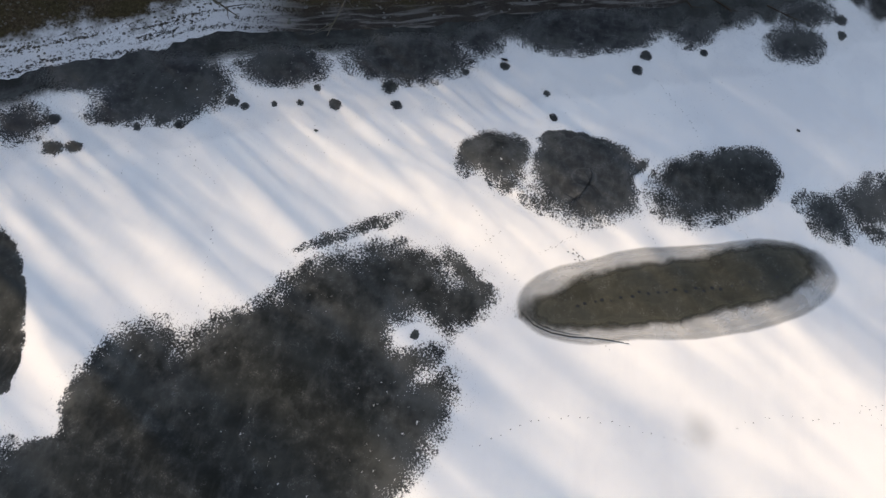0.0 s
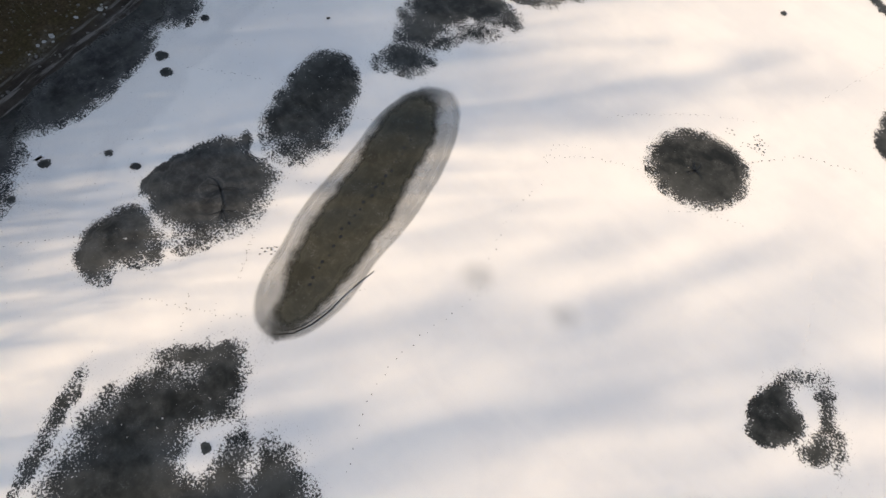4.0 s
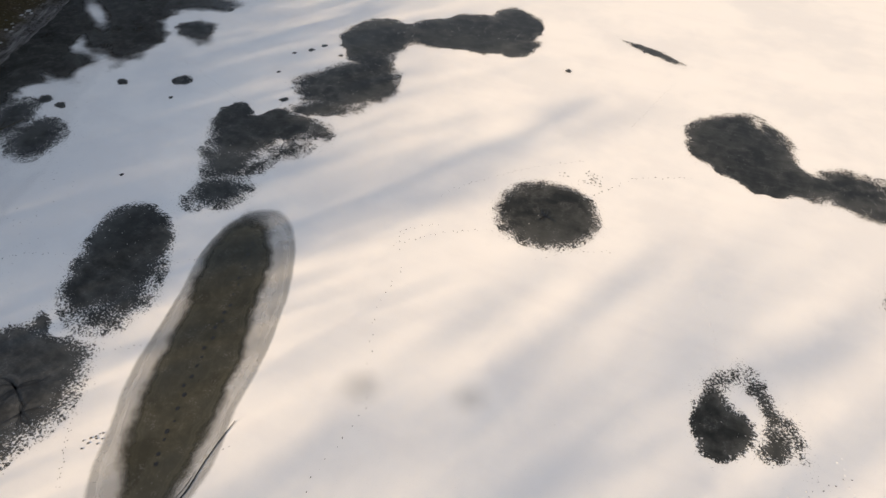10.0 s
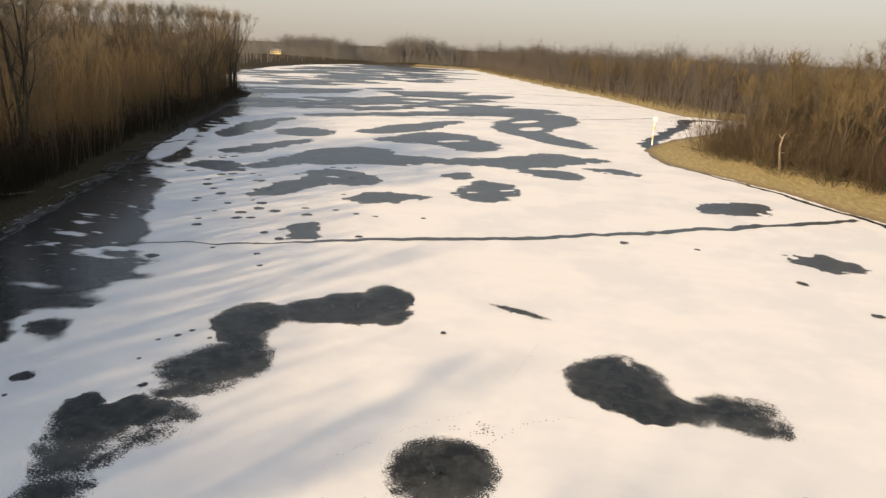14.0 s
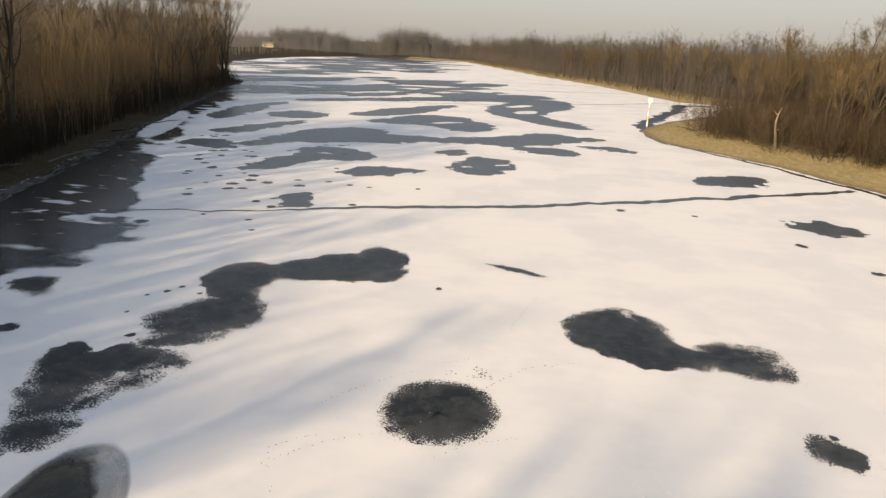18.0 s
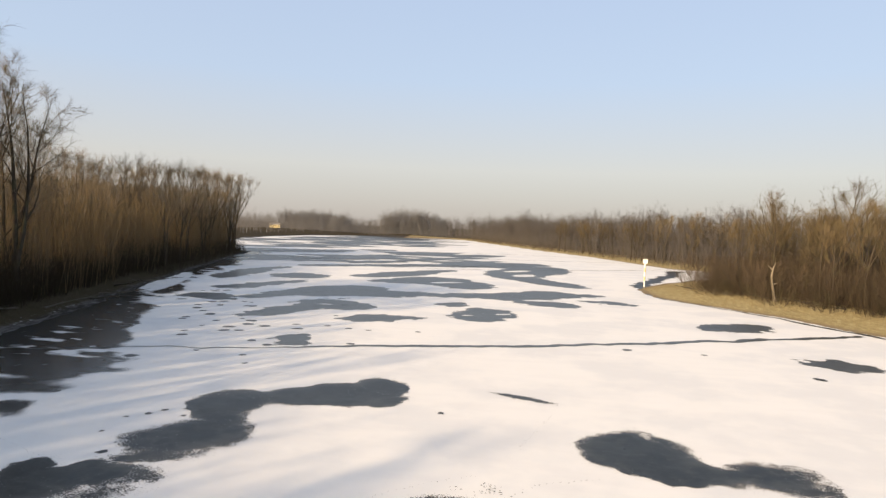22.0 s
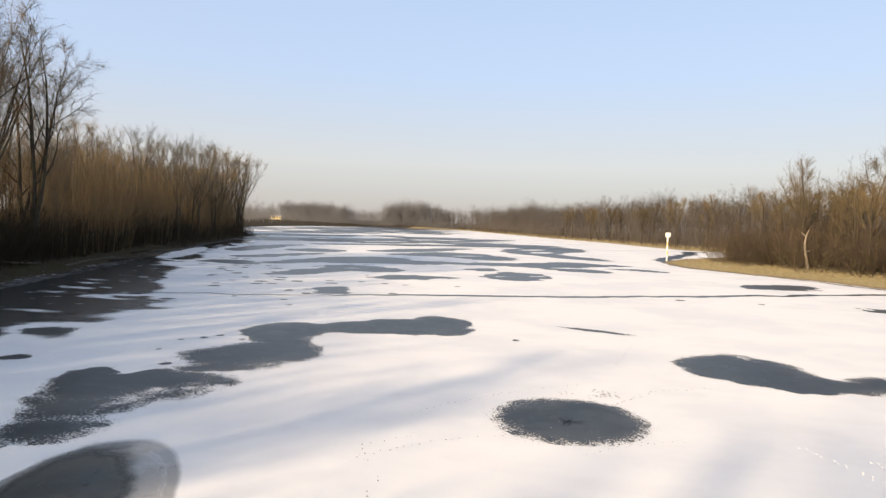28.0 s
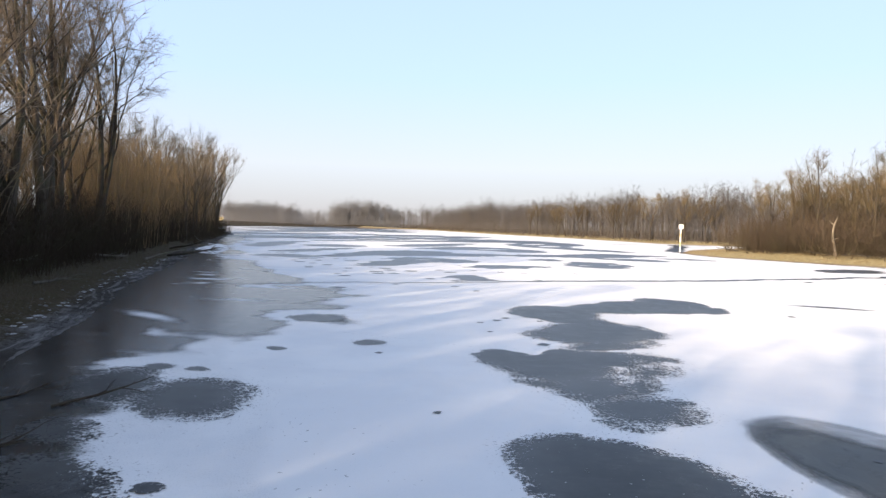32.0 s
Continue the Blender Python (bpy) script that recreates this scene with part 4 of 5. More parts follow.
def make_tree(seed, height, girth, limbs, seconds, twigs, crown_from=0.28, angle=38, reach=0.36, twig_r=0.014, forks=1, lift=0.10, arch=None):
    """Trunk and crown meshes of a leafless tree."""
    r = random.Random(seed)
    trunk, crown = [], []
    stems = []
    for k in range(forks):
        lean = Vector((r.gauss(0, 0.05), r.gauss(0, 0.05), 1)) if k == 0 else spread_way(r, Vector((0, 0, 1)), r.uniform(8, 16))
        start = Vector((0, 0, -0.4)) if k == 0 else along(stems[0][0], r.uniform(0.08, 0.2))[0]
        length = (height - start.z) * (0.93 if k == 0 else r.uniform(0.75, 0.95))
        pts = bent(r, start, lean, length, 9, 0.02, 0.045)
        g = girth if k == 0 else girth * 0.7
        rad = [g * (1.25 if i == 0 else 1.0) * (1 - 0.93 * i / 9) for i in range(10)]
        stems.append((pts, rad))
        trunk.append((pts, rad, 8))
    for k in range(limbs):
        pts, rad = stems[k % forks]
        f = crown_from + (0.97 - crown_from) * ((k + r.random()) / limbs)
        p, d = along(pts, f)
        az = 2.4 * k + r.uniform(-0.5, 0.5)
        a = radians(angle + r.uniform(-12, 12) - 14 * f)
        way = Vector((math.cos(az) * math.sin(a), math.sin(az) * math.sin(a), math.cos(a)))
        length = height * reach * (1.15 - 0.8 * f) * r.uniform(0.7, 1.2)
        limb = bent(r, p, way, length, 5, arch or lift, 0.13)
        lr = max(np.interp(f * 9, range(10), rad) * 0.5, 0.025)
        trunk.append((limb, [lr * (1 - 0.8 * i / 5) for i in range(6)], 5))
        for j in range(seconds):
            q, e = along(limb, r.uniform(0.2, 1.0))
            sec = bent(r, q, spread_way(r, e, r.uniform(25, 65)), length * r.uniform(0.25, 0.58), 2, lift * 0.6, 0.13)
            crown.append((sec, [lr * 0.34, lr * 0.22, twig_r], 3))
            for _ in range(twigs):
                w, g = along(sec, r.uniform(0.15, 1.0))
                tw = bent(r, w, spread_way(r, g, r.uniform(20, 65)), min(r.uniform(0.045, 0.10) * height * 0.62, length * r.uniform(0.2, 0.42)), 1, lift, 0.14)
                crown.append((tw, [twig_r, 0], 3))
    return tube_mesh("trunk", trunk), tube_mesh("crown", crown)


def crown_mesh(name, tubes, shoots):
    """Tubes and fine three-sided shoots (foot, tip, radius) in one mesh."""
    me = tube_mesh("branches", tubes)
    at, ends, rad = (np.array(v, float) for v in zip(*shoots))
    turn = np.arange(3) * 2.094
    ring = np.stack([np.cos(turn), np.sin(turn), 0.4 * np.sin(2 * turn)], 1)
    co = np.concatenate([at[:, None] + ring * rad[:, None, None], ends[:, None]], 1).reshape(-1, 3)
    verts = np.zeros(len(me.vertices) * 3)
    me.vertices.foreach_get("co", verts)
    faces = [tuple(p.vertices) for p in me.polygons]
    o = (np.arange(len(at)) * 4 + len(me.vertices))[:, None, None]
    faces += (o + np.array([[0, 1, 3], [1, 2, 3], [2, 0, 3]])).reshape(-1, 3).tolist()
    out = bpy.data.meshes.new(name)
    out.from_pydata(np.concatenate([verts.reshape(-1, 3), co]).tolist(), [], faces)
    bpy.data.meshes.remove(me)
    return out


def sprigs(r, line, count, length, radius, angle=(12, 48), side=2):
    """Twigs along a line, each with finer side shoots: rows of foot, tip, radius."""
    out = []
    for _ in range(count):
        w, g = along(line, r.uniform(0.15, 1.0))
        d = spread_way(r, g, r.uniform(*angle))
        d.z += 0.15
        reach = length * r.uniform(0.6, 1.4)
        out.append((w, w + d * reach, radius))
        for _ in range(side):
            e = spread_way(r, d.normalized(), r.uniform(22, 55))
            foot = w + d * (reach * r.uniform(0.25, 0.85))
            out.append((foot, foot + e * (reach * r.uniform(0.35, 0.7)), radius * 0.75))
    return out


def make_shrub(seed, height, stems, twigs, fan=40, stem_r=0.025, twig_r=0.011, width=0.5, twig_angle=(12, 40), side=2):
    r = random.Random(seed)
    out, fine = [], []
    for k in range(stems):
        a = r.uniform(0, 2 * math.pi)
        q = width * math.sqrt(r.random())
        tilt = radians(r.uniform(2, fan))
        pts = bent(r, Vector((q * math.cos(a), q * math.sin(a), -0.1)), Vector((math.cos(a) * math.sin(tilt), math.sin(a) * math.sin(tilt), math.cos(tilt))), height * r.uniform(0.55, 0.95), 4, 0.05, 0.07)
        out.append((pts, [stem_r, stem_r * 0.8, stem_r * 0.6, stem_r * 0.4, stem_r * 0.2], 3))
        fine += sprigs(r, pts, twigs, height * 0.15, twig_r, twig_angle, side)
    return tube_mesh("stems", out), crown_mesh("twigs", [], fine)


def make_fan_tree(seed, height, girth, limbs, seconds, twigs, fork_from=0.16, fork_to=0.5, spread=26, dome=0.25, twig_r=0.016, forks=1, shoot=0.05, fan=(12, 48)):
    """Trunk and crown of a leafless tree whose limbs fan out upwards into a domed top."""
    r = random.Random(seed)
    trunk, crown, shoots = [], [], []
    for k in range(forks):
        lean = spread_way(r, Vector((0, 0, 1)), r.uniform(1, 5) + 7 * (k > 0))
        main = bent(r, Vector((0.25 * k, 0.1 * k, -0.4)), lean, height * r.uniform(0.80, 0.93), 8, 0.02, 0.05)
        rad = [girth * (1.2 if i == 0 else 1.0) * (1 - 0.9 * i / 8) for i in range(9)]
        trunk.append((main, rad, 7))
        lines = [(main, girth * 0.4)]
        for j in range(limbs // forks):
            f = r.uniform(fork_from, fork_to) if j % 3 else r.uniform(fork_to, 0.85)
            p, d = along(main, f)
            a, az = spread * math.sqrt(r.uniform(0.05, 1.0)), 2.4 * j + r.uniform(-0.6, 0.6) + k
            top = height * r.uniform(0.86, 1.0) * (1 - dome * (a / spread) ** 2)
            way = Vector((math.cos(az) * math.sin(radians(a + 10)), math.sin(az) * math.sin(radians(a + 10)), math.cos(radians(a + 10))))
            limb = bent(r, p, way, max((top - p.z) / math.cos(radians(a)), 0.12 * height), 5, 0.035, 0.06)
            lr = max(float(np.interp(f * 8, range(9), rad)) * 0.55, 0.03)
            trunk.append((limb, [lr * (1 - 0.8 * i / 5) for i in range(6)], 4))
            lines.append((limb, lr))
        for limb, lr in lines:
            for _ in range(seconds):
                q, e = along(limb, 1.0 - 0.72 * r.random() ** 1.5)
                sec = bent(r, q, spread_way(r, e, r.uniform(14, 48)), height * r.uniform(0.04, 0.085), 2, 0.06, 0.09)
                crown.append((sec, [min(lr * 0.22, 0.026), min(lr * 0.15, 0.018), 0], 3))
                shoots += sprigs(r, sec, twigs, height * shoot, twig_r, fan)
    return tube_mesh("trunk", trunk), crown_mesh("crown", crown, shoots)


def plant(meshes, names, mats, name, label, category, group):
    """A thing of two parts, whose copies stand where place_thing() puts them."""
    root = tagged(new(name), label, category, group)
    for mesh, nm, mat in zip(meshes, names, mats):
        part(nm, mesh, mat, root)
    return [root, False]


def place_thing(kind, x, y, scale=1.0, turn=0.0, z=None, lean=0.0):
    z = float(ground_height(x, y)) if z is None else z
    m = pose(x, y, z, lean, 0, turn) @ Matrix.Scale(scale, 4)
    if kind[1]:
        return copy_thing(kind[0], m)
    kind[0].matrix_basis = m
    kind[1] = True
    return kind[0]


def scatter(seed, count, xr, yr, dmin, dmax, side, apart):
    """Random places on one bank between two distances from the waterline, with room between them."""
    r = np.random.default_rng(seed)
    x, y = r.uniform(*xr, count * 30), r.uniform(*yr, count * 30)
    d, s = shore(x, y)
    ok = (d > dmin) & (d < dmax) & (s == side)
    got = []
    for a, b in zip(x[ok], y[ok]):
        if all((a - p) ** 2 + (b - q) ** 2 > apart * apart for p, q in got):
            got.append((float(a), float(b)))
            if len(got) == count:
                break
    return got


TC = ("trunk", "crown")
TALL = [plant(make_fan_tree(14, 26.5, 0.38, 16, 14, 9, 0.2, 0.55, 22, 0.25, 0.011, 2) if k == 0 else make_tree(10 + k, 26.5, 0.40, 18, 12, 17, 0.24 + 0.04 * k, 49, (0.38, 0.42, 0.35, 0.40)[k], 0.013, 1 + k % 3, 0.07, (0.15, -0.13)), TC, (BARK, TWIG), "poplar_tree", "tall leafless poplar with dark trunk on the wooded river bank", "tree", "tall bank trees") for k in range(4)]
MID = [plant(make_fan_tree(30 + k, 22.0, 0.27, 12, 12, 6, 0.34, 0.60, (22, 27, 24, 30)[k], 0.16, 0.014, 1 + k % 2, 0.058, (6, 34)), TC, (BARK, TWIG), "wood_tree", "slender leafless tree in a dense riverside wood", "tree", "riverside wood") for k in range(4)]
ROUND = [plant(make_fan_tree(50 + k, 18.0, 0.21, 13, 11, 6, 0.30, 0.60, (36, 42, 30, 40)[k], 0.42, 0.016, 1 + k % 2, 0.052, (16, 65)), TC, (BARK_PALE if k == 3 else BARK, TWIG_GOLD), "bank_tree", "sunlit leafless tree with pale trunk and rounded twiggy crown", "tree", "sunlit bank trees") for k in range(4)]
THICKET = [plant(make_shrub(70 + k, 11.0, 38, 9, 8, 0.026, 0.012, 2.6, (10, 40), 1), ("rod_clump", "crown"), (TWIG_ROD, TWIG_ROD), "willow_thicket", "thicket of tall golden-brown willow rods", "thicket", "willow thickets") for k in range(3)]
SHRUB = [plant(make_shrub(80 + k, 4.6, 26, 15, 62, 0.014, 0.008, 1.1, (15, 70), 2), ("stool", "crown"), (TWIG_RED, TWIG_RED), "bare_shrub", "leafless grey-brown shrub on the river bank", "shrub", "bank shrubs") for k in range(3)]
for kind in THICKET + SHRUB:
    for piece in kind[0].children:
        piece["kind"] = "stuff"
rng = random.Random(8)
NAMED = [(-56.5, 62, 1.0, 2), (-59.5, 59, 0.98, 0), (-50.5, 46, 1.0, 1), (-53.5, 51, 1.05, 3), (-55.5, 55, 1.0, 0), (-49.5, 41.5, 1.0, 2), (-47, 36, 0.95, 1), (-59, 50, 1.05, 3), (-62, 66, 0.95, 1), (-56, 42, 1.0, 0)]
for x, y, sc, k in NAMED:
    place_thing(TALL[k], x, y, sc * 0.92, rng.uniform(0, 360), lean=rng.uniform(-3, 3))
for x, y in scatter(1, 18, (-130, 0), (-20, 60), 11, 50, 0, 6.0):
    place_thing(rng.choice(TALL), x, y, rng.uniform(0.75, 1.0) * (0.75 if y < 25 else 1.0), rng.uniform(0, 360))
for x, y in scatter(21, 34, (-130, 0), (-90, 58), 10, 55, 0, 4.0):
    place_thing(rng.choice(MID), x, y, rng.uniform(0.7, 1.05), rng.uniform(0, 360))
for x, y in scatter(27, 16, (-28, -10), (-66, -33), 5, 24, 0, 3.2):
    place_thing(rng.choice(MID), x, y, rng.uniform(0.8, 1.1), rng.uniform(0, 360))
for x, y in scatter(2, 95, (-150, -50), (62, 200), 11, 50, 0, 4.6):
    place_thing(rng.choice(MID), x, y, float(np.interp(y, [62, 110, 200], [0.80, 0.91, 1.08])) * rng.uniform(0.96, 1.03), rng.uniform(0, 360))
for x, y in scatter(23, 30, (-120, -60), (112, 195), 3.5, 12, 0, 3.6):
    place_thing(rng.choice(MID), x, y, float(np.interp(y, [62, 110, 200], [0.80, 0.91, 1.08])) * rng.uniform(0.96, 1.03), rng.uniform(0, 360))
for x, y in scatter(3, 75, (-140, -45), (60, 196), 6, 13, 0, 2.4):
    place_thing(rng.choice(THICKET), x, y, rng.uniform(0.85, 1.2), rng.uniform(0, 360))
for x, y in scatter(22, 40, (-80, 0), (-60, 60), 8, 22, 0, 2.8):
    place_thing(rng.choice(THICKET), x, y, rng.uniform(0.5, 0.9), rng.uniform(0, 360))
for x, y in scatter(4, 110, (-130, 0), (-50, 196), 7, 20, 0, 2.6):
    place_thing(rng.choice(SHRUB), x, y, rng.uniform(0.7, 1.4), rng.uniform(0, 360))
for x, y in scatter(5, 96, (20, 130), (76, 190), 13, 55, 1, 3.4):
    place_thing(rng.choice(ROUND), x, y, (1.14 if y < 128 and x > 47 else 1.02) * rng.uniform(0.78, 1.0), rng.uniform(0, 360))
for x, y in scatter(6, 110, (18, 90), (60, 165), 9, 22, 1, 2.3):
    place_thing(rng.choice(SHRUB), x, y, rng.uniform(0.8, 1.7), rng.uniform(0, 360))
for x, y in scatter(26, 70, (22, 100), (70, 200), 13, 34, 1, 3.2):
    place_thing(rng.choice(SHRUB), x, y, rng.uniform(1.3, 2.0), rng.uniform(0, 360))
for x, y in scatter(7, 45, (-60, 130), (196, 330), 7, 26, 1, 4.0):
    place_thing(rng.choice(ROUND), x, y, rng.uniform(0.8, 1.05), rng.uniform(0, 360))


# ==== brush and far woods ====
def rods(name, label, places, low, high, radius, mat, category, seed, twigs=0):
    """Masses of thin upright rods on the ground, as one object."""
    r = np.random.default_rng(seed)
    x, y = places
    z = ground_height(x, y)
    n = len(x)
    h = r.uniform(low, high, n) * (0.6 + 0.8 * fbm(x * 0.12, y * 0.12, seed))
    lx, ly = r.normal(0, 0.3, n) * h, r.normal(0, 0.3, n) * h
    base = np.stack([x, y, z - 0.1], 1)
    tip = base + np.stack([lx, ly, h], 1)
    if twigs:
        k = np.repeat(np.arange(n), twigs)
        f = r.uniform(0.3, 0.95, len(k))[:, None]
        b2 = base[k] * (1 - f) + tip[k] * f
        t2 = b2 + np.stack([r.normal(0, 0.16, len(k)) * h[k], r.normal(0, 0.16, len(k)) * h[k], r.uniform(0.0, 0.25, len(k)) * h[k]], 1)
        base, tip, h = np.concatenate([base, b2]), np.concatenate([tip, t2]), np.concatenate([h, h[k] * 0.6])
        n = len(base)
    ring = np.stack([np.cos(np.arange(3) * 2.094), np.sin(np.arange(3) * 2.094), np.zeros(3)], 1)
    w = (radius * (0.5 + 0.5 * h / high))[:, None, None]
    co = np.concatenate([base[:, None] + ring * w, tip[:, None]], 1).reshape(-1, 3)
    o = (np.arange(n) * 4)[:, None, None]
    q = (o + np.array([[0, 1, 3], [1, 2, 3], [2, 0, 3]])).reshape(-1, 3)
    me = bpy.data.meshes.new(name)
    me.from_pydata(co.tolist(), [], q.tolist())
    me.materials.append(mat)
    return tagged(new(name, me), label, category, kind="stuff")


def spots_on(seed, count, xr, yr, dmin, dmax, side):
    r = np.random.default_rng(seed)
    x, y = r.uniform(*xr, count * 6), r.uniform(*yr, count * 6)
    d, s = shore(x, y)
    ok = (d > dmin) & (d < dmax) & (s == side)
    return x[ok][:count], y[ok][:count]


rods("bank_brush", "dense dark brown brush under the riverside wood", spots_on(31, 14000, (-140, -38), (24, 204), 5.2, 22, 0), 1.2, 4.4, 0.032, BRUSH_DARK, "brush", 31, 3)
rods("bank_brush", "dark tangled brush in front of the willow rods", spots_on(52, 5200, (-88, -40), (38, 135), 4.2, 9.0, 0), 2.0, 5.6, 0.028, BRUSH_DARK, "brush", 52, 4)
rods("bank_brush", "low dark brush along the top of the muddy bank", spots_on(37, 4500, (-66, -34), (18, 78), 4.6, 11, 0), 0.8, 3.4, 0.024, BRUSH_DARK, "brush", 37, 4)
rods("bank_brush", "dense grey-brown brush below the sunlit trees", spots_on(32, 9000, (15, 100), (76, 200), 10, 30, 1), 1.5, 6.5, 0.026, TWIG_RED, "brush", 32, 6)
rods("bank_brush", "low brown brush down to the far waterline", spots_on(50, 4500, (-95, 60), (190, 545), 2.0, 8, 1), 1.0, 3.6, 0.05, TWIG_RED, "brush", 50, 5)
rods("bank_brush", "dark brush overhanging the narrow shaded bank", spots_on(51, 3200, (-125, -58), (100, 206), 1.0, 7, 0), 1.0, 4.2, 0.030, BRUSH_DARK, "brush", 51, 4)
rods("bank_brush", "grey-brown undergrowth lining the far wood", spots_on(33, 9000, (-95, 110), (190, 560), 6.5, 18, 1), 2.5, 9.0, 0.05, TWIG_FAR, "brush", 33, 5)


def far_wood(name, label, places, low, high, mat, seed, limbs=12, twigs=11):
    """Far trees in one mesh: a trunk, rising limbs and a few twigs each."""
    r = np.random.default_rng(seed)
    x, y = places
    n = len(x)
    z, h = ground_height(x, y), r.uniform(low, high, n) * (0.7 + 0.6 * fbm(x * 0.05, y * 0.05, seed)) * r.choice((0.7, 0.9, 1.0, 1.1), n)
    base = np.stack([x, y, z - 0.2], 1)
    tip = base + np.stack([r.normal(0, 0.4, n), r.normal(0, 0.4, n), h * 0.85], 1)
    k = np.repeat(np.arange(n), limbs)
    f = r.uniform(0.16, 0.8, len(k))
    b2 = base[k] + (tip - base)[k] * f[:, None]
    az, out = r.uniform(0, 6.283, len(k)), 0.28 * h[k] * np.sqrt(r.random(len(k)))
    rise = np.maximum(h[k] * (r.uniform(0.80, 0.93, len(k)) - 3.6 * (out / h[k]) ** 2 * 0.9) - f * 0.85 * h[k], 0.06 * h[k])
    t2 = b2 + np.stack([np.cos(az) * out, np.sin(az) * out, rise], 1)
    m = np.repeat(np.arange(len(k)), twigs)
    g = r.uniform(0.35, 1.0, len(m))[:, None]
    b3 = b2[m] * (1 - g) + t2[m] * g
    az3, l3 = r.uniform(0, 6.283, len(m)), h[k][m] * r.uniform(0.035, 0.085, len(m))
    t3 = b3 + np.stack([np.cos(az3) * l3, np.sin(az3) * l3, r.uniform(-0.1, 1.0, len(m)) * l3], 1)
    ring = np.stack([np.cos(np.arange(3) * 2.094), np.sin(np.arange(3) * 2.094), np.zeros(3)], 1)
    co = []
    for b, t, w0 in ((base, tip, 0.008 * h), (b2, t2, 0.0030 * h[k]), (b3, t3, 0.0024 * h[k][m])):
        co.append(np.concatenate([b[:, None] + ring * w0[:, None, None], t[:, None]], 1).reshape(-1, 3))
    co = np.concatenate(co)
    o = (np.arange(len(co) // 4) * 4)[:, None, None]
    q = (o + np.array([[0, 1, 3], [1, 2, 3], [2, 0, 3]])).reshape(-1, 3)
    me = bpy.data.meshes.new(name)
    me.from_pydata(co.tolist(), [], q.tolist())
    me.materials.append(mat)
    return tagged(new(name, me), label, "woods", kind="stuff")


fx, fy = np.random.default_rng(12).uniform(-360, 80, 8500), np.random.default_rng(13).uniform(546, 580, 8500)
open_view = (fy > 563) | (np.abs(fx + 262) > 14)
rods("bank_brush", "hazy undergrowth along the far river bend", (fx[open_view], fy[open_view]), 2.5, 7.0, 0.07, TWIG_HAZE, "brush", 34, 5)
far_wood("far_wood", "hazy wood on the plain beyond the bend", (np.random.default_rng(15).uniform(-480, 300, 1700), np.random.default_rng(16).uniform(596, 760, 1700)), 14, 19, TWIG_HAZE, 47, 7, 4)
# the wood to the sun's side of the river, which shades the ice
wx, wy = spots_on(35, 6800, (-75, 8), (-75, 42), 7.5, 26, 0)
south = wy < -14
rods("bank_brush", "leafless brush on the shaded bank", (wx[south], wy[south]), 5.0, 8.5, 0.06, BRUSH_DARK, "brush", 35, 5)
rods("sapling_stand", "dense stand of leafless saplings on the shaded bank", (wx[~south], wy[~south]), 7.5, 13.0, 0.06, TWIG, "saplings", 36, 5)
STRAW = make_bark("dry_straw", (0.24, 0.18, 0.085), (0.52, 0.43, 0.26))
rods("dry_grass", "tufts of dry straw grass on the low bank", spots_on(38, 9000, (12, 70), (60, 140), 0.8, 13, 1), 0.15, 0.6, 0.018, STRAW, "grass", 38, 2)
rods("dry_grass", "sparse dry grass on the muddy bank", spots_on(39, 6000, (-60, -14), (-30, 80), 2.6, 8, 0), 0.15, 0.7, 0.010, DRIFT, "grass", 39, 2)
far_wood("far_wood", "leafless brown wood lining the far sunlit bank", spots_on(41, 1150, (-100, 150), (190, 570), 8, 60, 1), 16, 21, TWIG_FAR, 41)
far_wood("far_wood", "leafless wood behind the straw-grass spit", spots_on(42, 220, (30, 150), (80, 200), 18, 70, 1), 14, 19, TWIG_GOLD, 42)
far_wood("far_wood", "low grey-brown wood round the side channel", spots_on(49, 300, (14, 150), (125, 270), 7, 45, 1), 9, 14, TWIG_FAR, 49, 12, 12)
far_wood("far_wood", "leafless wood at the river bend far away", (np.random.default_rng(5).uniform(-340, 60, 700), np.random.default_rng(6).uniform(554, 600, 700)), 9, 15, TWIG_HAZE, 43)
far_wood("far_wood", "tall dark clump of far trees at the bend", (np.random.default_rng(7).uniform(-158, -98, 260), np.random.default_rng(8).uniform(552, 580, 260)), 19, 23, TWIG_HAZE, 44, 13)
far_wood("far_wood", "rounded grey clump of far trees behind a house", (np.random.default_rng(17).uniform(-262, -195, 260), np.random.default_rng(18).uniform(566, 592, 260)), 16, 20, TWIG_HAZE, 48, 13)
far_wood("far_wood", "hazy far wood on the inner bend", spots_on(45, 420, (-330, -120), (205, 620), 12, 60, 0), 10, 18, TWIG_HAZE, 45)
far_wood("far_wood", "deep wood behind the dark bank", spots_on(46, 200, (-210, -90), (80, 230), 52, 100, 0), 21, 26, TWIG, 46)


# ==== paw prints on the snow ====
SMALL = "row of small dark paw prints in the snow"
trail("line of dark thawed prints along the melt patch", [(-13.3, 17.8), (-11.9, 14.1), (-11.1, 10.7), (-10.0, 7.7)], 0.42, 0.06, 0.04, PRINT_DARK, 2)
trail(SMALL, [(-14.0, 3.1), (-11.2, 4.9), (-10.5, 5.7), (-9.7, 7.6), (-8.3, 9.5)], seed=3)
trail(SMALL, [(-15.6, 10.0), (-13.4, 11.4), (-12.4, 12.6), (-10.2, 14.8)], seed=4)
trail(SMALL, [(-15.3, 14.9), (-12.9, 17.1), (-11.5, 18.1)], seed=5)
trail(SMALL, [(-13.0, 4.5), (-12.1, 3.6), (-11.0, 1.8)], seed=6)
trail(SMALL, [(-11.9, 4.9), (-10.9, 3.7), (-9.6, 2.4)], seed=7)
